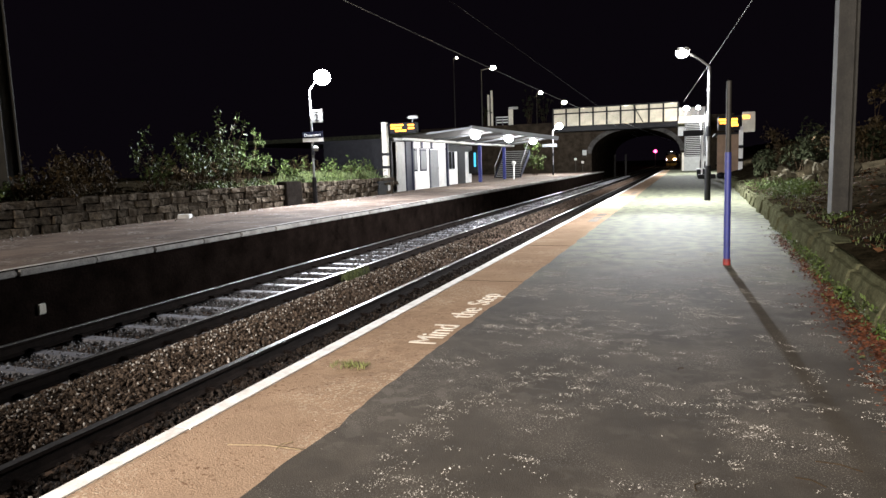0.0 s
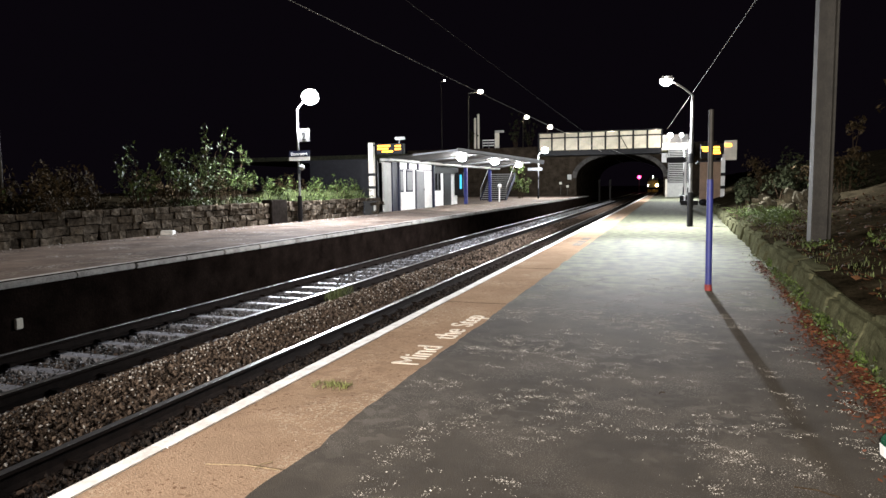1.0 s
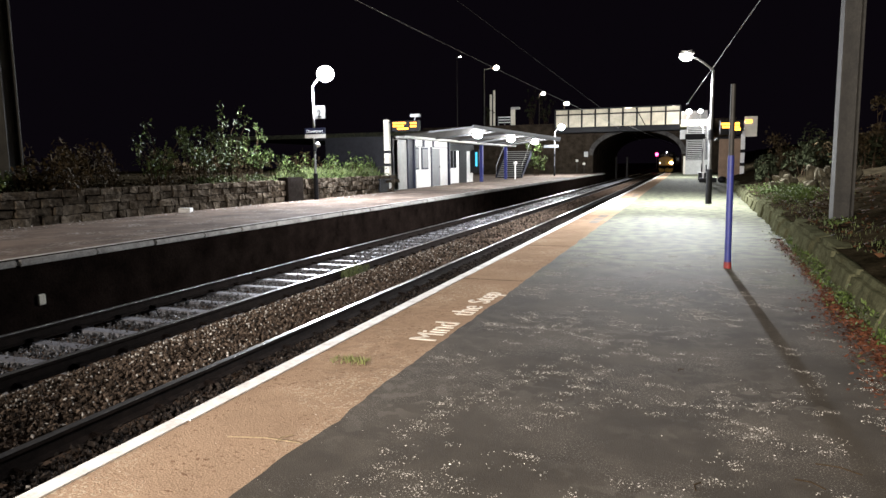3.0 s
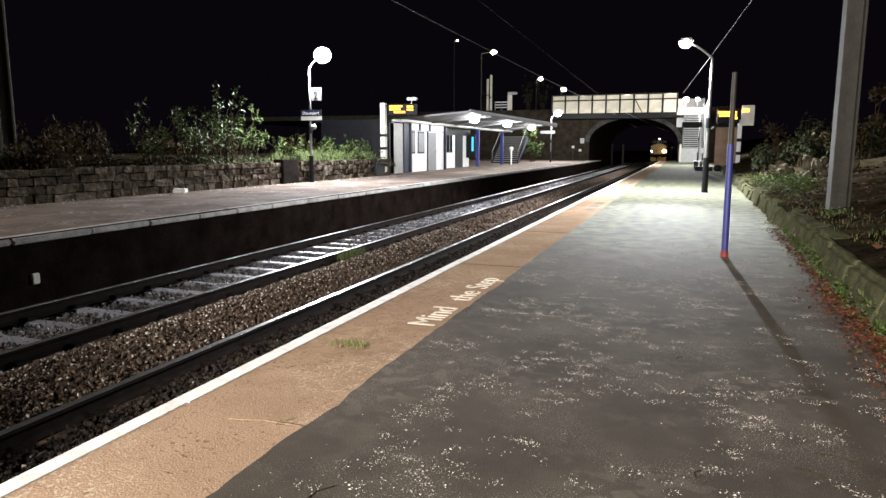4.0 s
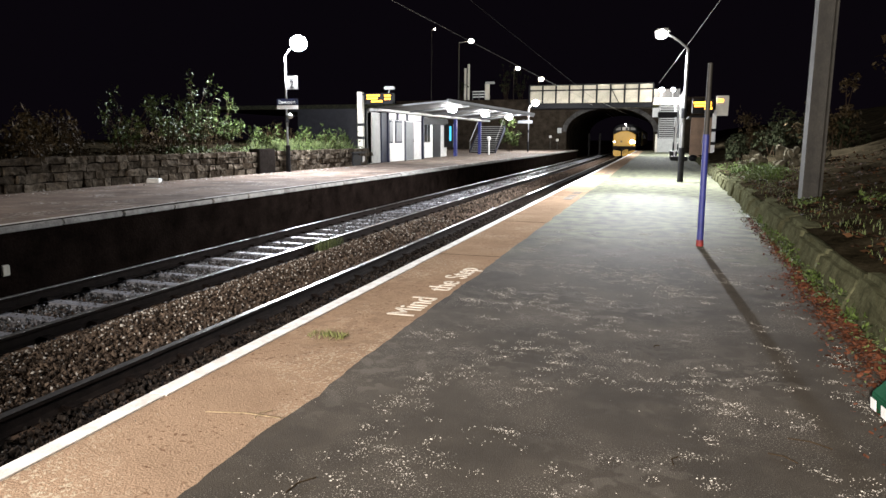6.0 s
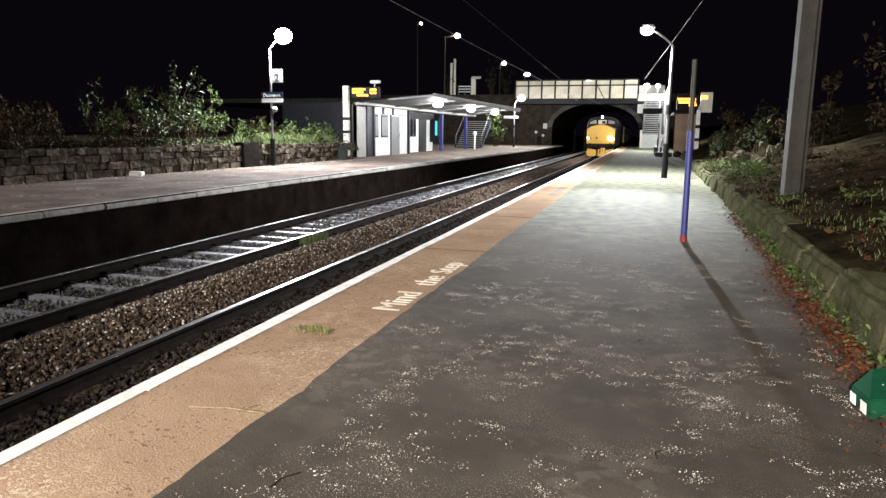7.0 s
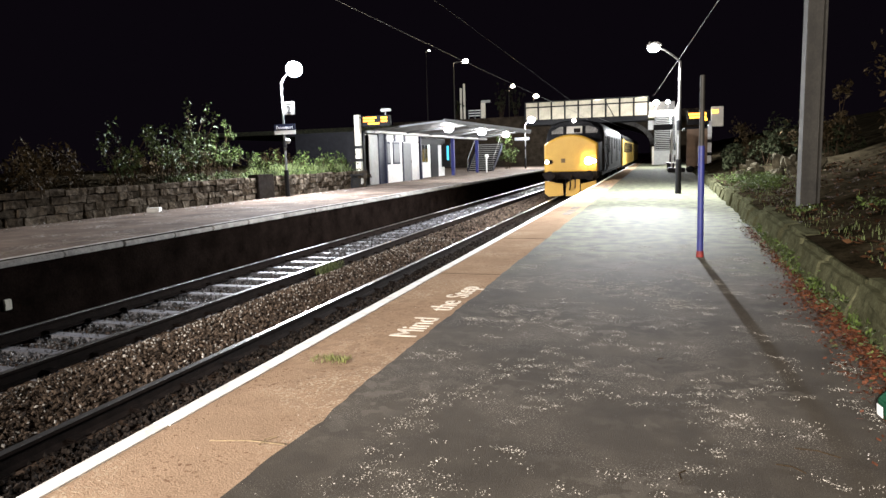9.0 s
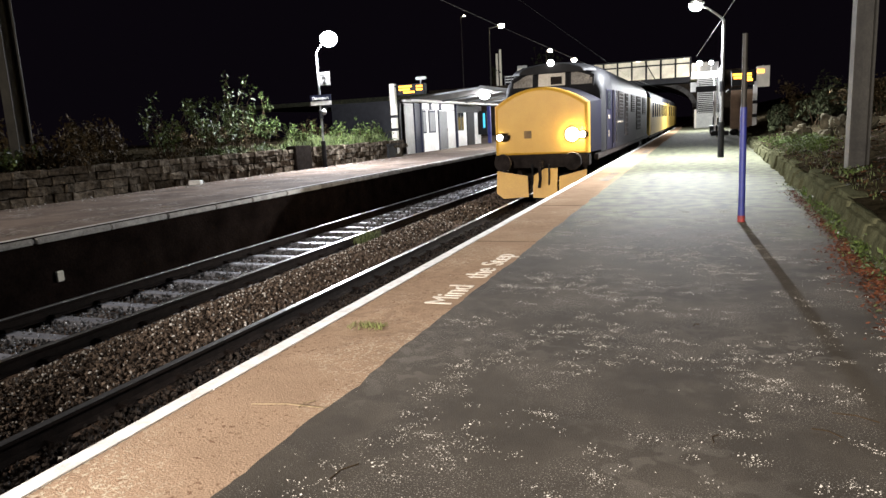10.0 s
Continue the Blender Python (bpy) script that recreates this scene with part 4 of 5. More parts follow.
def bush(x, y, z, r, h, leaves, size, material, label, seed):
    b = thing("bush", x, y, z, label, "bush", "bushes on the banks")
    rs = random.Random(seed)
    centres = []
    for i in range(11):
        a, d = rs.uniform(0, 6.28), rs.uniform(0.1, 1) * r
        tip = Vector((d * math.cos(a), d * math.sin(a), h * rs.uniform(0.30, 1.15)))
        mid = tip * 0.5 + Vector((rs.uniform(-0.1, 0.1), rs.uniform(-0.1, 0.1), 0.12 * h))
        bm = rod((0.15 * math.cos(a), 0.15 * math.sin(a), -0.1), mid, 0.016, 0.010, 5)
        part("stem", rod(mid, tip, 0.010, 0.004, 5, bm), TWIG, b)
        k = rs.uniform(0.13, 0.32) * r
        centres.append((tip.x, tip.y, tip.z, k * 0.8, k * 0.8, k * 1.3))
        centres.append((mid.x, mid.y, mid.z, k * 1.2, k * 1.2, k))
    leaf_cloud("foliage", centres, leaves, size, material, "", b, seed)


for i in range(24):
    y = 9.0 + i * 0.86 + rnd.uniform(-0.3, 0.3)
    x = wall_x(y) - rnd.uniform(0.7, 1.9)
    tall = (0.40 if y > 14 else 0.26) + 0.85 * math.exp(-((y - 14.4) / 0.7) ** 2) + 0.8 * math.exp(-((y - 16.4) / 0.7) ** 2) + 1.7 * math.exp(-((y - 18.2) / 0.9) ** 2) + 1.0 * math.exp(-((y - 20.8) / 0.8) ** 2) + 0.25 * rnd.random()
    green = y > 14.8 or i in (1, 2)
    bush(x, y, ground_z(x, y) - 0.05, rnd.uniform(0.6, 0.95), tall + 0.2, 480 if tall > 0.9 else 300, 0.062, LEAF if green else DRYLEAF, "leafy green bramble bush" if green else "dry brown bramble bush", 100 + i)
for i in range(10):
    y = 4 + i * 2.6
    bush(wall_x(y) - rnd.uniform(3, 6), y, ground_z(wall_x(y) - 4, y) - 0.1, 1.3, 0.75, 500, 0.09, DRYLEAF, "dry brown bramble bush", 200 + i)
for x, y, r, h, mt in ((3.3, 22.5, 1.1, 1.2, IVY), (4.4, 20, 1.1, 1.5, DRYLEAF), (2.5, 24, 0.7, 0.8, IVY), (4.3, 20.5, 0.9, 0.8, IVY), (3.6, 29, 1.0, 1.3, DRYLEAF), (5.0, 15, 1.3, 1.6, DRYLEAF), (6.5, 12, 1.4, 1.8, DRYLEAF), (4.4, 9.5, 0.9, 0.8, DRYLEAF)):
    bush(x, y, ground_z(x, y) - 0.05, r, h, 900, 0.075, mt, "low overgrown bush on the bank", int(300 + x * 10 + y))
bush(-13.4, 62.5, FZ, 1.3, 2.6, 900, 0.12, LEAF, "leafy shrub behind the far lamp", 401)
for i, (x, y, z, r, h) in enumerate(((-22.4, 76.9, 5.2, 1.2, 2.6), (-17.1, 77.0, 5.2, 0.8, 4.0), (-15.5, 77.4, 5.2, 1.0, 2.9))):
    bush(x, y, z, r, h, 420, 0.13, IVY, "dark shrub above the stairs", 420 + i)


for i in range(7):
    y = 8.6 + 0.55 * i
    x = wall_x(y) - rnd.uniform(0.25, 0.7)
    bush(x, y, ground_z(x, y) - 0.05, 0.5, 0.42 + 0.25 * rnd.random(), 260, 0.055, LEAF if i < 4 else DRYLEAF, "low leafy growth hanging over the wall top", 520 + i)
cover = thing("wall_top_ivy", wall_x(18) - 0.5, 18.0, 0.66, "straggling ivy and weeds along the wall top", "ivy")
leaf_cloud("foliage", [(rnd.uniform(-0.9, 0.28) + 0.034 * u, u, rnd.uniform(0.0, 0.2), 0.22, 0.35, 0.14) for u in [rnd.uniform(-1.5, 10.2) for _ in range(110)]], 5000, 0.042, LEAF, "", cover, 91)
dry = thing("wall_top_brambles", wall_x(11) - 0.5, 11.0, 0.66, "dry brown brambles along the wall top", "brambles")
leaf_cloud("foliage", [(rnd.uniform(-1.0, 0.28) + 0.034 * u, u, rnd.uniform(0.0, 0.35), 0.25, 0.4, 0.2) for u in [rnd.uniform(-5, 6.5) for _ in range(90)]], 2600, 0.042, DRYLEAF, "", dry, 92)


def blades(name, spots, count, height, material, label, seed, wide=0.0028):
    rs = np.random.RandomState(seed)
    vs, fs = [], []
    for _ in range(count):
        x0, x1, y0, y1 = spots[rs.randint(len(spots))]
        x, y = x0 + (x1 - x0) * rs.rand(), y0 + (y1 - y0) * rs.rand()
        z = ground_z(x, y) - 0.02 if (x > kerb_x(y) or x < -13.2) else (0.0 if x > EDGE else BED + 0.15)
        h, a, ln = height * (0.4 + rs.rand()), rs.rand() * 6.28, 0.5 * rs.rand()
        w = wide * (1 + rs.rand())
        dx, dy = math.cos(a), math.sin(a)
        n = len(vs)
        vs.extend([(x - dy * w, y + dx * w, z), (x + dy * w, y - dx * w, z), (x + dx * ln * h * 0.4 + dy * w * 0.7, y + dy * ln * h * 0.4 - dx * w * 0.7, z + h * 0.6), (x + dx * ln * h, y + dy * ln * h, z + h)])
        fs.extend([(n, n + 1, n + 2), (n, n + 2, n + 3)])
    return from_arrays(name, vs, fs, material, "stuff", label, "grass")


blades("grass", [(1.9, 3.4, 15, 25), (1.8, 2.8, 13, 19), (1.6, 3.2, 4, 9), (2.4, 5, 6, 10), (1.55, 2.0, 5, 14)], 3000, 0.055, GRASS, "patchy green grass and weeds on the bank", 5)
blades("wall_grass", [(-13.9, -13.3, 20.5, 28), (-14.4, -13.5, 22, 28.5)], 4000, 0.34, GRASS, "green grass along the wall top", 6)
blades("grass_tuft", [(-1.99, -1.75, 3.46, 3.60), (-1.92, -1.76, 3.50, 3.58)], 260, 0.024, PALEGRASS, "small grass tuft in the platform joint", 7, 0.0015)
blades("track_weed", [(-6.15, -5.85, 11.0, 11.9)], 260, 0.16, GRASS, "green weed between the tracks", 8)


def scatter(name, regions, count, size, material, label, category, seed, lift=0.006):
    rs = np.random.RandomState(seed)
    vs, fs = [], []
    for _ in range(count):
        f, spread, y0, y1 = regions[rs.randint(len(regions))]
        y = y0 + (y1 - y0) * rs.rand() ** 1.1
        x = f(y) - abs(rs.normal()) * spread
        k = size * (0.5 + rs.rand())
        m = np.array(Euler((rs.normal() * 0.35, rs.normal() * 0.35, rs.rand() * 6.28)).to_matrix())
        q = np.array([(-1, 0, 0.1), (-0.2, 0.5, 0), (0.5, 0.35, 0.12), (1, 0, 0), (0.4, -0.4, 0.1), (-0.3, -0.5, 0.02)]) * k
        n = len(vs)
        vs.extend((q @ m.T + (x, y, lift + 0.012 * rs.rand() + 0.4 * k)).tolist())
        fs.extend([(n, n + 1, n + 2, n + 3), (n, n + 3, n + 4, n + 5)])
    return from_arrays(name, vs, fs, material, "stuff", label, category)


scatter("fallen_leaves", [(lambda y: kerb_x(y) - 0.01, 0.07, 2.0, 11.0), (lambda y: kerb_x(y) - 0.01, 0.12, 2.0, 6.5)], 9000, 0.013, LITTER, "drift of brown fallen leaves against the kerb", "leaves", 21)
scatter("kerb_weeds", [(lambda y: kerb_x(y) + 0.05, 0.11, 2.6, 12.0)], 1100, 0.014, GRASS, "small green weeds along the kerb foot", "weeds", 22, 0.03)
flakes = []
for _ in range(165):
    cx, cy = rnd.uniform(-1.3, 1.0), 0.9 + 8.0 * rnd.random() ** 1.15
    wx, wy = rnd.uniform(0.04, 0.13), rnd.uniform(0.05, 0.2)
    for _ in range(rnd.randint(3, 11)):
        sx, sy = cx + rnd.gauss(0, wx), cy + rnd.gauss(0, wy)
        flakes += [(sx + rnd.gauss(0, 0.025), sy + rnd.gauss(0, 0.018)) for _ in range(rnd.randint(6, 34))]
flakes += [(rnd.uniform(-2.1, 1.15), 1.0 + 9 * rnd.random() ** 1.3) for _ in range(700)]
vs, fs = [], []
for cx, cy in flakes:
    if cx > kerb_x(cy) - 0.05 or cx < EDGE + 0.1:
        continue
    k = 0.0012 + 0.0032 * rnd.random() ** 3
    a = rnd.uniform(0, 6.28)
    n = len(vs)
    for q in range(4):
        b = a + q * 1.57 + rnd.uniform(-0.4, 0.4)
        r = k * rnd.uniform(0.5, 1.5)
        vs.append((cx + r * math.cos(b), cy + r * math.sin(b), 0.0015 + 0.003 * rnd.random()))
    vs.append((cx, cy, 0.005))
    fs += [(n, n + 1, n + 4), (n + 1, n + 2, n + 4), (n + 2, n + 3, n + 4), (n + 3, n, n + 4)]
FLAKE = mat("pale_grit", (0.39, 0.365, 0.32), 0.8, var=0.2, scale=20, fine=90, bump=0.0, island=0.8)
from_arrays("platform_debris", vs, fs, FLAKE, "stuff", "pale grit and leaf flakes strewn on the asphalt", "debris")
bank = thing("bank_weeds", 2.3, 16.5, 0.45, "low green weeds on the bank behind the kerb", "weeds")
leaf_cloud("foliage", [(rnd.uniform(-0.6, 0.9), rnd.uniform(-3.2, 3.6), rnd.uniform(-0.1, 0.12), 0.35, 0.5, 0.12) for _ in range(46)], 9000, 0.026, MOSSLEAF, "", bank, 77)
for bx, by in ((2.4, 9.0), (3.3, 8.6), (2.9, 7.4), (2.2, 6.4), (3.9, 9.4), (1.75, 9.6)):
    wd = thing("weed_clump", bx, by, ground_z(bx, by), "small green weed clump on the bank", "weeds", "weed clumps")
    leaf_cloud("foliage", [(rnd.uniform(-0.2, 0.2), rnd.uniform(-0.2, 0.2), 0.05, 0.2, 0.2, 0.07) for _ in range(4)], 130, 0.030, LEAF, "", wd, int(bx * 100))
for k in range(17):
    by = 3.4 + 0.42 * k + rnd.uniform(-0.15, 0.15)
    bx = kerb_x(by) - 0.02
    wd = thing("weed_clump", bx, by, 0.02, "straggling green weeds at the kerb foot", "weeds", "kerb weed clumps")
    leaf_cloud("foliage", [(rnd.uniform(-0.05, 0.05), rnd.uniform(-0.14, 0.14), rnd.uniform(0.03, 0.12), 0.05, 0.09, 0.06) for _ in range(4)], rnd.randint(28, 75), 0.020, LEAF if k % 3 else MOSSLEAF, "", wd, 600 + k)
rs2 = np.random.RandomState(31)
vs, fs = [], []
for _ in range(3500):
    x, y = 1.5 + 4.5 * rs2.rand() ** 1.3, 3 + 14 * rs2.rand()
    if x < kerb_x(y) + 0.25:
        continue
    z = ground_z(x, y) + 0.015
    k = 0.02 + 0.03 * rs2.rand()
    m = np.array(Euler((rs2.normal() * 0.4, rs2.normal() * 0.4, rs2.rand() * 6.28)).to_matrix())
    q = np.array([(-1, 0, 0.1), (-0.1, 0.5, 0), (1, 0, 0.1), (-0.1, -0.5, 0)]) * k
    n = len(vs)
    vs.extend((q @ m.T + (x, y, z)).tolist())
    fs.append((n, n + 1, n + 2, n + 3))
OLDLEAF = mat("rotted_leaf", (0.045, 0.022, 0.010), 0.8, var=0.3, scale=5, fine=30, bump=0.0, island=0.85)
from_arrays("bank_leaf_litter", vs, fs, OLDLEAF, "stuff", "dark rotted leaf litter on the bank", "leaves")
scatter("far_platform_debris", [(lambda y: wall_x(y) + 0.9, 0.45, 8, 27.0)], 260, 0.03, COPING, "pale litter along the wall foot", "debris", 25, FZ + 0.002)
lw = thing("white_litter", -12.9, 14.82, FZ, "crumpled white carton by the stone wall", "litter", turn=20)
bm = box(-0.16, -0.11, 0, 0.16, 0.11, 0.13, 0.02)
for v in bm.verts:
    v.co += noise.noise_vector(v.co * 7) * 0.03
part("paper", bm, WHITE, lw)
for x, y, a, ln in ((-1.84, 2.322, 7, 0.35), (-1.60, 2.33, 77, 0.10), (-1.153, 1.834, 70, 0.13), (0.54, 2.826, -19, 0.16), (0.446, 2.658, -29, 0.11), (0.10, 2.45, 80, 0.07), (0.02, 3.9, 60, 0.05)):
    st = thing("twig", x, y, 0.006, "dry twig lying on the platform", "twig", "twigs", turn=a)
    part("stick", tube_path([(0, 0, 0), (ln * 0.5, 0.012, 0.004), (ln, -0.006, 0.002)], 0.0028, 5), PALETWIG if x < -1.3 else TWIG, st)
blk = thing("concrete_marker", -8.40, 6.75, -0.70, "pale concrete block on the platform face", "block")
part("block", box(-0.09, -0.06, 0.0, -0.045, 0.06, 0.15, 0.012), CREAM, blk)
nt2 = thing("wall_notice", -10.65, 75.5, 1.78, "small white notice on the tunnel wall", "sign")
part("plate", box(-0.22, -0.03, 0, 0.22, 0.0, 0.55, 0.01), PALEGREY, nt2)
wb = thing("white_bollard", -12.4, 50.2, FZ, "slim white post with a round head beside the stairs", "post")
part("stem", rod((0, 0, 0), (0, 0, 1.15), 0.06, 0.06), WHITE, wb)
part("head", ball(0, 0, 1.22, 0.16, 1.0), WHITE, wb, "", True)
bn = thing("platform_bench", 0.75, 44.0, 0, "dark platform bench beside a white post", "bench")
part("seat", box(-0.2, -0.8, 0.40, 0.3, 0.9, 0.47, 0.02), BLACK, bn)
part("backrest", box(0.26, -0.8, 0.5, 0.32, 0.9, 0.95, 0.02), BLACK, bn)
for k in (-0.7, 0.7):
    part("leg", box(-0.15, k - 0.04, 0, 0.28, k + 0.04, 0.40, 0.01), BLACK, bn)
for k, tx in enumerate((-9.0, -7.6)):
    tp = thing("tunnel_post", tx, 92.0, BED, "pale upright post inside the tunnel", "post", "tunnel posts")
    part("post", box(-0.12, -0.1, 0, 0.12, 0.1, 2.9, 0.02), ARCHSTONE, tp)
# a collapsed dry-stone wall on the right bank, slabs on end and tumbled
for i in range(46):
    f = rnd.random()
    x, y = 2.15 + 1.05 * f + rnd.gauss(0, 0.10), 18.6 - 2.6 * f + rnd.gauss(0, 0.18)
    tall = rnd.uniform(0.09, 0.15) if i % 3 else 0.06
    rb = box(-rnd.uniform(0.04, 0.11), -0.07, -tall, rnd.uniform(0.04, 0.11), 0.07, tall, 0.025)
    for v in rb.verts:
        v.co += noise.noise_vector(v.co * 5 + Vector((i, 0, 0))) * 0.05
    ob = solo("rubble_stone", rb, RUBBLE, "rough tumbled wall stone on the bank", "stone", "rubble stones")
    ob.matrix_world = pose(x, y, ground_z(x, y) + 0.08 + tall * 0.6 + (0.20 if i % 4 == 0 else 0.0), rnd.uniform(-18, 18), rnd.uniform(-28, 28) + (90 if i % 5 == 0 else 0), rnd.uniform(-40, 40))


# ---- the train ----
def body_ring(y, half, z0, zs, ztop, n=10, ease=2.4):
    """A cross-section: upright sides and an arched roof, from lower left over the top to lower right."""
    pts = [(-half, y, z0), (-half, y, (z0 + zs) / 2)]
    for i in range(n + 1):
        a = math.pi * i / n
        cxx, sz = math.cos(a), math.sin(a)
        pts.append((-half * math.copysign(abs(cxx) ** (2 / ease), cxx), y, zs + (ztop - zs) * sz ** (2 / ease)))
    pts += [(half, y, (z0 + zs) / 2), (half, y, z0)]
    return pts


def nose_ring(y, half, z0, zs, ztop, n=14):
    """A cross-section with upright sides and a shallow arched top."""
    pts = [(-half, y, z0), (-half, y, (z0 + zs) / 2)]
    for i in range(n + 1):
        u = -1 + 2 * i / n
        pts.append((half * u, y, zs + (ztop - zs) * (1 - u * u)))
    return pts + [(half, y, (z0 + zs) / 2), (half, y, z0)]


def wheelset(parent, y, r=0.54):
    w = part("wheelset", rod((-0.72, y, r), (0.72, y, r), 0.09, 0.09, 10), GRIME, parent)
    for s in (-0.75, 0.75):
        part("wheel", rod((s - 0.06, y, r), (s + 0.06, y, r), r, r, 22), GRIME, w)


def bogie(parent, y, axles, span):
    b = part("bogie_frame", box(-1.05, y - span / 2 - 0.6, 0.45, -0.92, y + span / 2 + 0.6, 0.85, 0.04), GRIME, parent)
    part("side_frame", box(0.92, y - span / 2 - 0.6, 0.45, 1.05, y + span / 2 + 0.6, 0.85, 0.04), GRIME, b)
    for i in range(axles):
        wheelset(parent, y - span / 2 + span * i / (axles - 1))
        for s in (-1.08, 1.0):
            part("axle_box", box(s, y - span / 2 + span * i / (axles - 1) - 0.16, 0.38, s + 0.1, y - span / 2 + span * i / (axles - 1) + 0.16, 0.70, 0.03), GRIME, b)


def locomotive():
    """Its nose is at y = 0, its length along +y; z from the rail tops."""
    t = thing("locomotive", 0, 0, 0, "dark grey-blue diesel locomotive with a yellow bonnet nose and lit headlights", "locomotive")
    # nose
    rings = []
    for y, hw, top in ((0.0, 1.10, 2.77), (0.025, 1.155, 2.82), (0.07, 1.18, 2.845), (0.22, 1.20, 2.855)):
        rings.append(nose_ring(y, hw, 1.20 if y > 0.02 else 1.24, top - 0.42, top))
    part("nose_front", loft(rings), YELLOW, t, "yellow flat-faced nose end")
    rings = [nose_ring(y, hw, 1.2, top - 0.42, top) for y, hw, top in ((0.221, 1.198, 2.852), (0.8, 1.24, 2.88), (1.55, 1.29, 2.92))]
    part("nose_side", loft(rings), LOCOBLUE, t, "blue nose flanks")
    part("nose_plate", box(-0.42, -0.015, 1.60, -0.23, 0.02, 1.79, 0.008), mat_panel, t, "small dark plate on the nose")
    # cab
    rings = [body_ring(y, hw, 1.15, zs, top, 14, 2.6) for y, hw, zs, top in ((1.56, 1.28, 2.45, 3.14), (1.72, 1.33, 2.7, 3.40), (2.1, 1.35, 2.8, 3.53), (3.4, 1.35, 2.88, 3.60))]
    part("cab", loft(rings), BLACK, t, "black cab with wraparound windscreens", True)
    part("visor", loft([body_ring(y, hw, 3.26, 3.28, top, 14, 2.0) for y, hw, top in ((1.44, 0.86, 3.49), (1.80, 1.14, 3.55))]), BLACK, t, "black cab roof brow", True)
    for x0, x1, tw in ((-0.36, 0.36, 0.0), (-1.06, -0.52, 0.03), (0.52, 1.06, 0.03)):
        la, lb = (tw, 0.0) if x0 < -0.35 else ((0.0, tw) if x0 > 0.35 else (0, 0))
        for nm, g, mt, dy, lb2 in (("windscreen_frame", 0.05, BLACK, 0.0, ""), ("windscreen", 0.0, CABGLASS if x0 == -0.36 else SIDEGLASS, -0.014, "windscreen coloured pale to stand in for a lit cab")):
            y = 1.50 + dy
            bm = loft([[(x0 - g, y + la + d, 2.93 - g), (x1 + g, y + lb + d, 2.93 - g), (x1 + g, y + lb + 0.10 + d, (3.12 if x1 > 0.4 else 3.32) + g), (x0 - g, y + la + 0.10 + d, (3.12 if x0 < -0.4 else 3.32) + g)] for d in (0.0, 0.05)])
            part(nm, bm, mt, t, lb2)
    # body
    part("body", loft([body_ring(y, 1.35, 1.12, 2.90, 3.62, 14, 2.5) for y in (3.4, 17.2)]), LOCOGREY, t, "grey panelled body with an arched roof", True)
    part("rear_cab", loft([body_ring(17.2, 1.35, 1.12, 2.90, 3.62, 14, 2.5), body_ring(17.6, 1.3, 1.15, 2.6, 3.3, 14, 2.6), body_ring(18.6, 1.2, 1.2, 2.2, 2.95, 14, 2.3)]), LOCOBLUE, t, "", True)
    part("cab_side", box(-1.362, 2.1, 1.15, 1.362, 3.3, 2.8, 0.01), LOCOBLUE, t, "blue cab side")
    for s in (-1, 1):
        part("cab_door", box(s * 1.366 - 0.01, 3.4, 1.15, s * 1.366 + 0.01, 4.0, 2.8, 0.006), LOCOBLUE, t, "blue cab door")
        part("cab_side_window", box(s * 1.365 - 0.012, 2.25, 2.25, s * 1.365 + 0.012, 3.0, 2.75, 0.006), GLASS, t)
        part("number_bar", box(s * 1.37 - 0.008, 2.36, 2.0, s * 1.37 + 0.008, 2.72, 2.10), FADED, t, "white running number, drawn as a bar")
        part("crest", box(s * 1.37 - 0.006, 2.45, 1.5, s * 1.37 + 0.006, 2.58, 1.68), FADED, t)
        part("handrail", rod((s * 1.40, 3.36, 1.3), (s * 1.40, 3.36, 2.8), 0.014), GRIME, t)
        part("handrail", rod((s * 1.40, 4.05, 1.3), (s * 1.40, 4.05, 2.8), 0.014), GRIME, t)
        for k, (y0, y1, z0, z1) in enumerate(((5.0, 6.4, 2.0, 2.82), (7.0, 8.0, 1.4, 2.8), (9.2, 10.6, 2.2, 2.82), (11.4, 13.4, 1.5, 2.82), (14.4, 16.2, 2.1, 2.82))):
            g = part("grille", box(s * 1.358 - 0.01, y0, z0, s * 1.358 + 0.01, y1, z1, 0.005), GRIME, t, "dark louvred grille")
            for j in range(8):
                zz = z0 + (z1 - z0) * (j + 0.5) / 8
                part("louvre", box(s * 1.37 - 0.015, y0 + 0.05, zz - 0.015, s * 1.37 + 0.015, y1 - 0.05, zz + 0.015), LOCOGREY, g)
        part("name_bar", box(s * 1.362 - 0.008, 4.6, 1.86, s * 1.362 + 0.008, 6.2, 1.91), FADED, t, "white lettering, unreadable")
        part("solebar", box(s * 1.30 - 0.05, 0.5, 1.0, s * 1.30 + 0.05, 18.0, 1.14, 0.01), GRIME, t, "grimy solebar")
    for y in (5.2, 8.2, 11.2, 14.2):
        part("roof_hatch", box(-0.6, y, 3.54, 0.6, y + 2.0, 3.66, 0.03), GRIME, t)
    part("exhaust", rod((0, 9.5, 3.5), (0, 9.5, 3.75), 0.16, 0.14), BLACK, t)
    # front gear
    part("buffer_beam", box(-1.20, -0.02, 0.86, 1.20, 0.35, 1.20, 0.04), GRIME, t, "grimy buffer beam")
    for s in (-0.87, 0.87):
        bf = part("buffer", rod((s, 0.05, 1.03), (s, -0.42, 1.03), 0.13, 0.11, 14), GRIME, t)
        part("buffer_head", rod((s, -0.42, 1.03), (s, -0.50, 1.03), 0.22, 0.21, 18), GRIME, bf)
    part("drawhook", box(-0.07, -0.25, 0.85, 0.07, 0.0, 1.05, 0.02), GRIME, t)
    part("coupling", tube_path([(0, -0.22, 0.95), (0.03, -0.28, 0.6), (-0.02, -0.2, 0.38)], 0.04), GRIME, t)
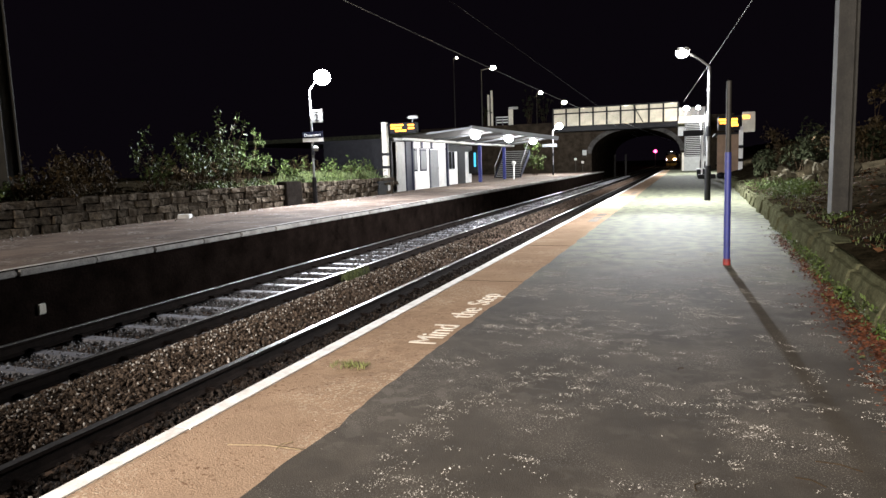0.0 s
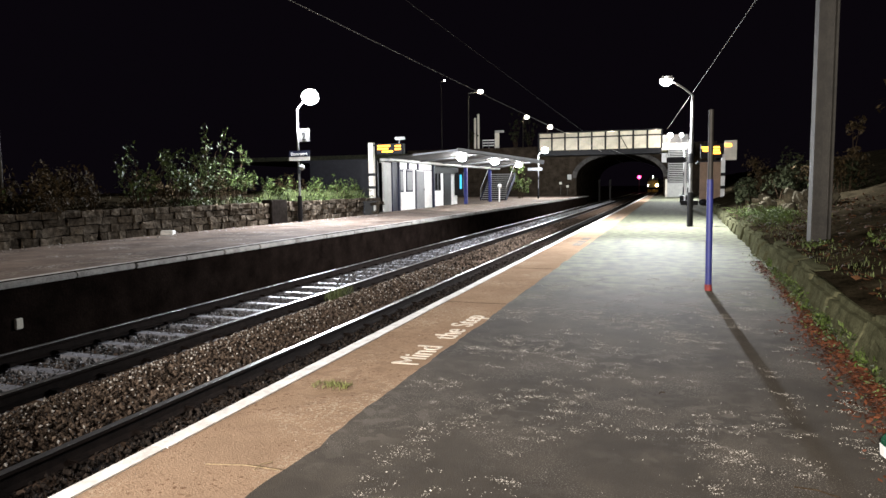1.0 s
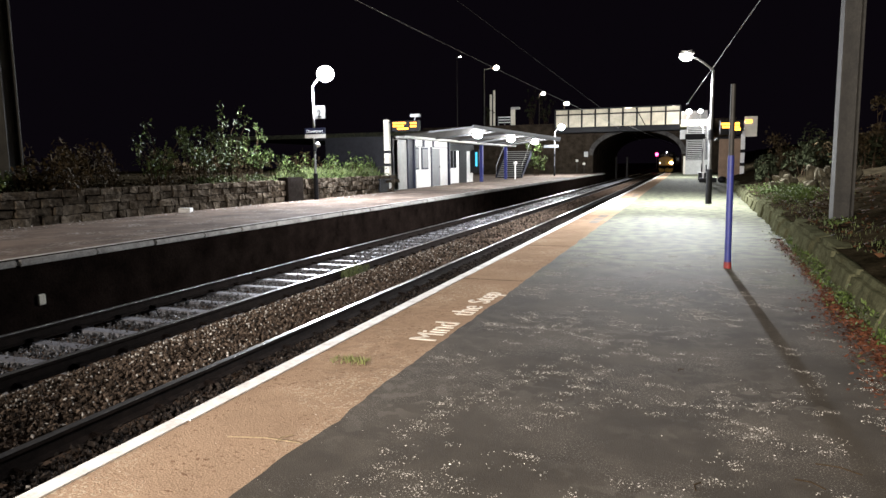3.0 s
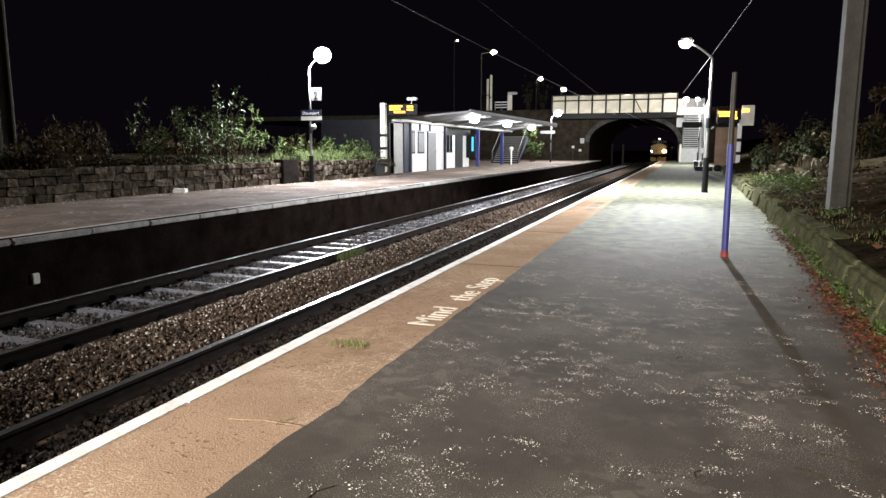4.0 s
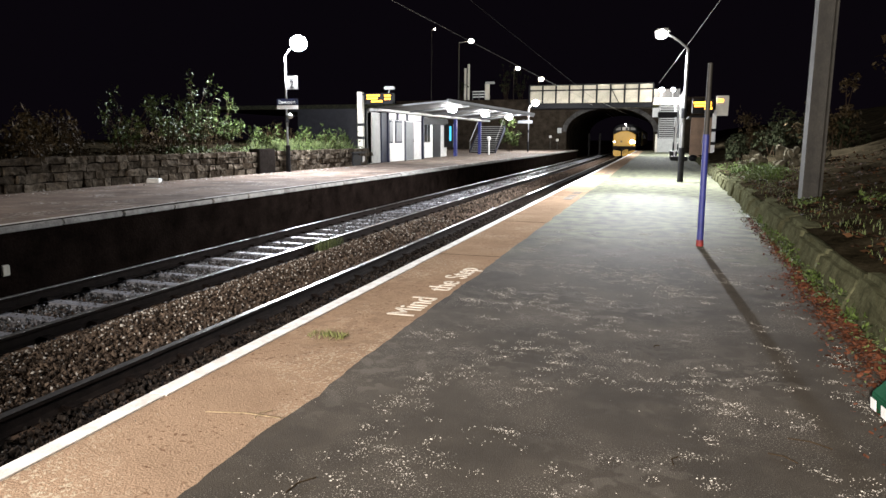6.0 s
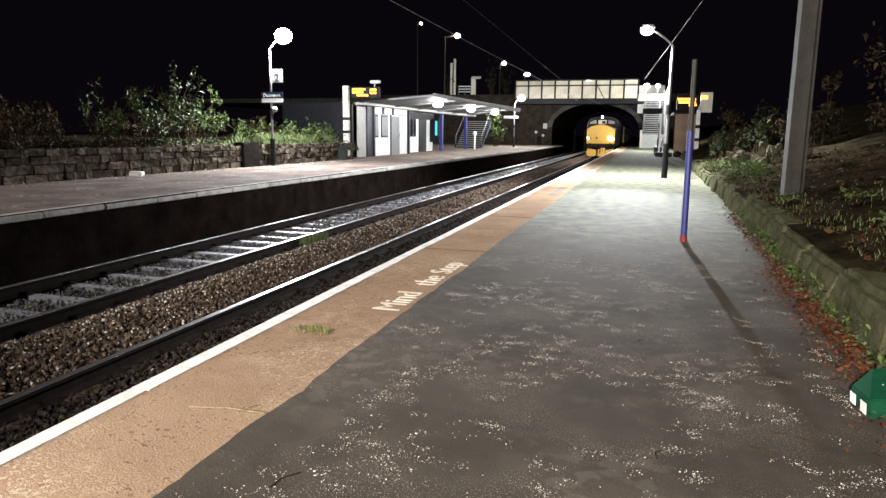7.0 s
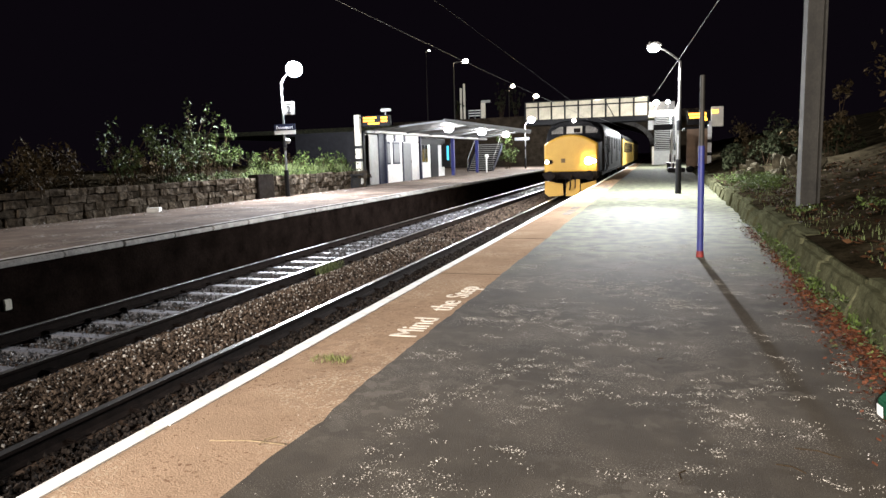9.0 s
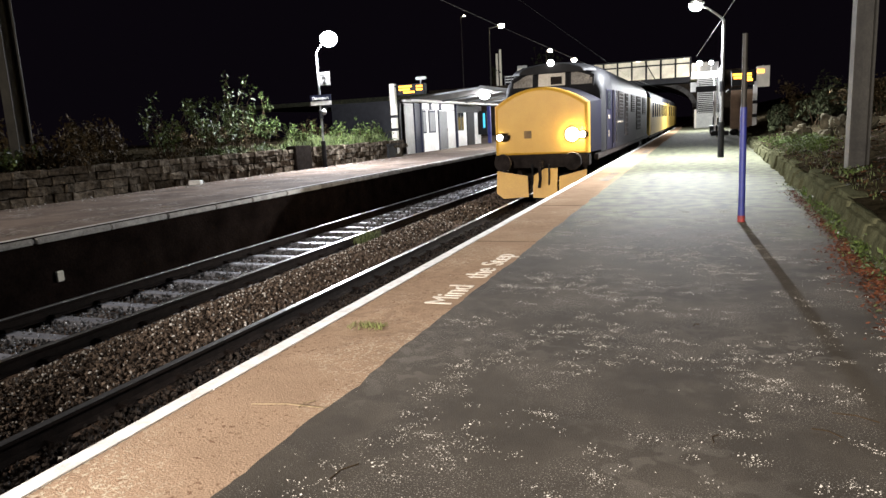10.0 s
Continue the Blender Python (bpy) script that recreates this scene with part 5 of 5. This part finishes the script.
    for x in (-0.22, 0.20):
        part("brake_hose", tube_path([(x, -0.04, 0.95), (x + 0.03, -0.16, 0.7), (x + 0.01, -0.10, 0.42)], 0.025), BLACK, t)
    for blade in (((-1.14, 0.80), (-0.34, 0.66), (-0.30, 0.14), (-0.95, 0.10), (-1.14, 0.24)), ((-0.20, 0.66), (0.10, 0.84), (0.42, 0.84), (0.42, 0.10), (-0.18, 0.12)), ((0.47, 0.64), (1.14, 0.80), (1.14, 0.26), (0.96, 0.12), (0.47, 0.10))):
        part("snowplough", loft([[(x, -0.19 + 0.2 * (z - 0.1) + d, z) for x, z in blade] for d in (0.0, 0.04)]), YELLOW, t, "yellow snowplough blade")
    # lights
    for s in (-1, 1):
        hs2 = part("light_box", box(s * 0.98 - 0.20, -0.05, 1.54, s * 0.98 + 0.20, 0.14, 1.76, 0.05), GRIME, t, "dark light surround")
        part("marker_light", rod((s * 1.04, -0.07, 1.65), (s * 1.04, -0.045, 1.65), 0.075, 0.075, 14), MARKER if s < 0 else HEADLIGHT, hs2, "lit marker light")
    hl = part("headlight", rod((0.80, 0.0, 1.66), (0.80, -0.07, 1.66), 0.155, 0.155, 18), HEADLIGHT, t, "glaring warm headlight")
    part("rim", rod((0.80, 0.02, 1.66), (0.80, -0.045, 1.66), 0.18, 0.18, 18), GRIME, hl)
    part("cab_blind", box(-0.02, 1.478, 2.96, 0.28, 1.49, 3.16, 0.004), GRIME, t, "dark shape behind the windscreen")
    part("roof_light", ball(0, 1.42, 3.52, 0.085, 1.0), MARKER, t, "small lit roof headlight", True)
    part("fuel_tank", box(-1.1, 7.6, 0.35, 1.1, 11.0, 1.05, 0.1), GRIME, t)
    bogie(t, 3.3, 3, 4.1)
    bogie(t, 15.3, 3, 4.1)
    return t


def coach(first):
    t = thing("test_coach", 0, 0, 0, "yellow test coach with dark windows and a blue-grey roof" if first else "yellow test coach with plain panelled sides", "railway coach", "yellow coaches")
    part("body", loft([body_ring(y, 1.36, 1.05, 2.85, 3.1, 14, 2.2) for y in (0.0, 20.0)]), COACHYELLOW, t, "yellow body", True)
    part("roof", loft([[(x * 0.995, y, z) for x, y, z in body_ring(y, 1.36, 2.88, 2.9, 3.55, 14, 2.3)] for y in (0.05, 19.95)]), LOCOBLUE, t, "dark roof", True)
    part("gangway", box(-0.5, -0.28, 1.1, 0.5, 0.02, 3.2, 0.03), BLACK, t)
    for s in (-1, 1):
        for k in range(9 if first else 4):
            y0 = 1.6 + k * (1.95 if first else 4.6)
            w = part("window", box(s * 1.362 - 0.012, y0, 1.95, s * 1.362 + 0.012, y0 + 1.1, 2.75, 0.006), BLACK, t)
            part("pane", box(s * 1.37 - 0.012, y0 + 0.06, 2.01, s * 1.37 + 0.012, y0 + 1.04, 2.69), GLASS, w)
        part("door", box(s * 1.362 - 0.01, 0.4, 1.1, s * 1.362 + 0.01, 1.2, 2.95, 0.006), COACHYELLOW, t)
        part("solebar", box(s * 1.25 - 0.05, 0.1, 0.9, s * 1.25 + 0.05, 19.9, 1.05, 0.01), GRIME, t)
    part("underframe_box", box(-1.0, 7.0, 0.4, 1.0, 12.5, 0.95, 0.05), GRIME, t)
    bogie(t, 3.0, 2, 2.6)
    bogie(t, 17.0, 2, 2.6)
    return t


mat_panel = mat("nose_plate", (0.16, 0.09, 0.02), 0.6, var=0.3, scale=9, fine=50, bump=0.2)
# Pale and dimmer base colours stand in for cab light behind the glass.
CABGLASS = mat("pale_glass_as_lit_cab", (0.66, 0.61, 0.52), 0.15, var=0.10, scale=2.5, fine=20, bump=0.0, spec=0.7)
SIDEGLASS = mat("grey_glass_as_dim_cab", (0.30, 0.28, 0.25), 0.12, var=0.3, scale=2.5, fine=20, bump=0.0, spec=0.7)
loco = locomotive()
coaches = [coach(True), coach(False)]


def motions():
    nose = [(0.0, 172.0), (1.0, 155.8), (2.0, 139.8), (3.0, 124.0), (4.0, 108.4), (5.0, 92.6), (5.8, 79.6), (6.5, 68.3), (7.0, 60.6), (7.5, 53.0), (8.0, 45.4), (8.5, 38.0), (9.0, 30.6), (9.5, 23.6), (10.0, 16.75)]
    walk(loco, [(t, pose(T1, y, RAILZ)) for t, y in nose])
    for k, c in enumerate(coaches):
        walk(c, [(t, pose(T1, y + 19.6 + 20.7 * k, RAILZ)) for t, y in nose])


motions()
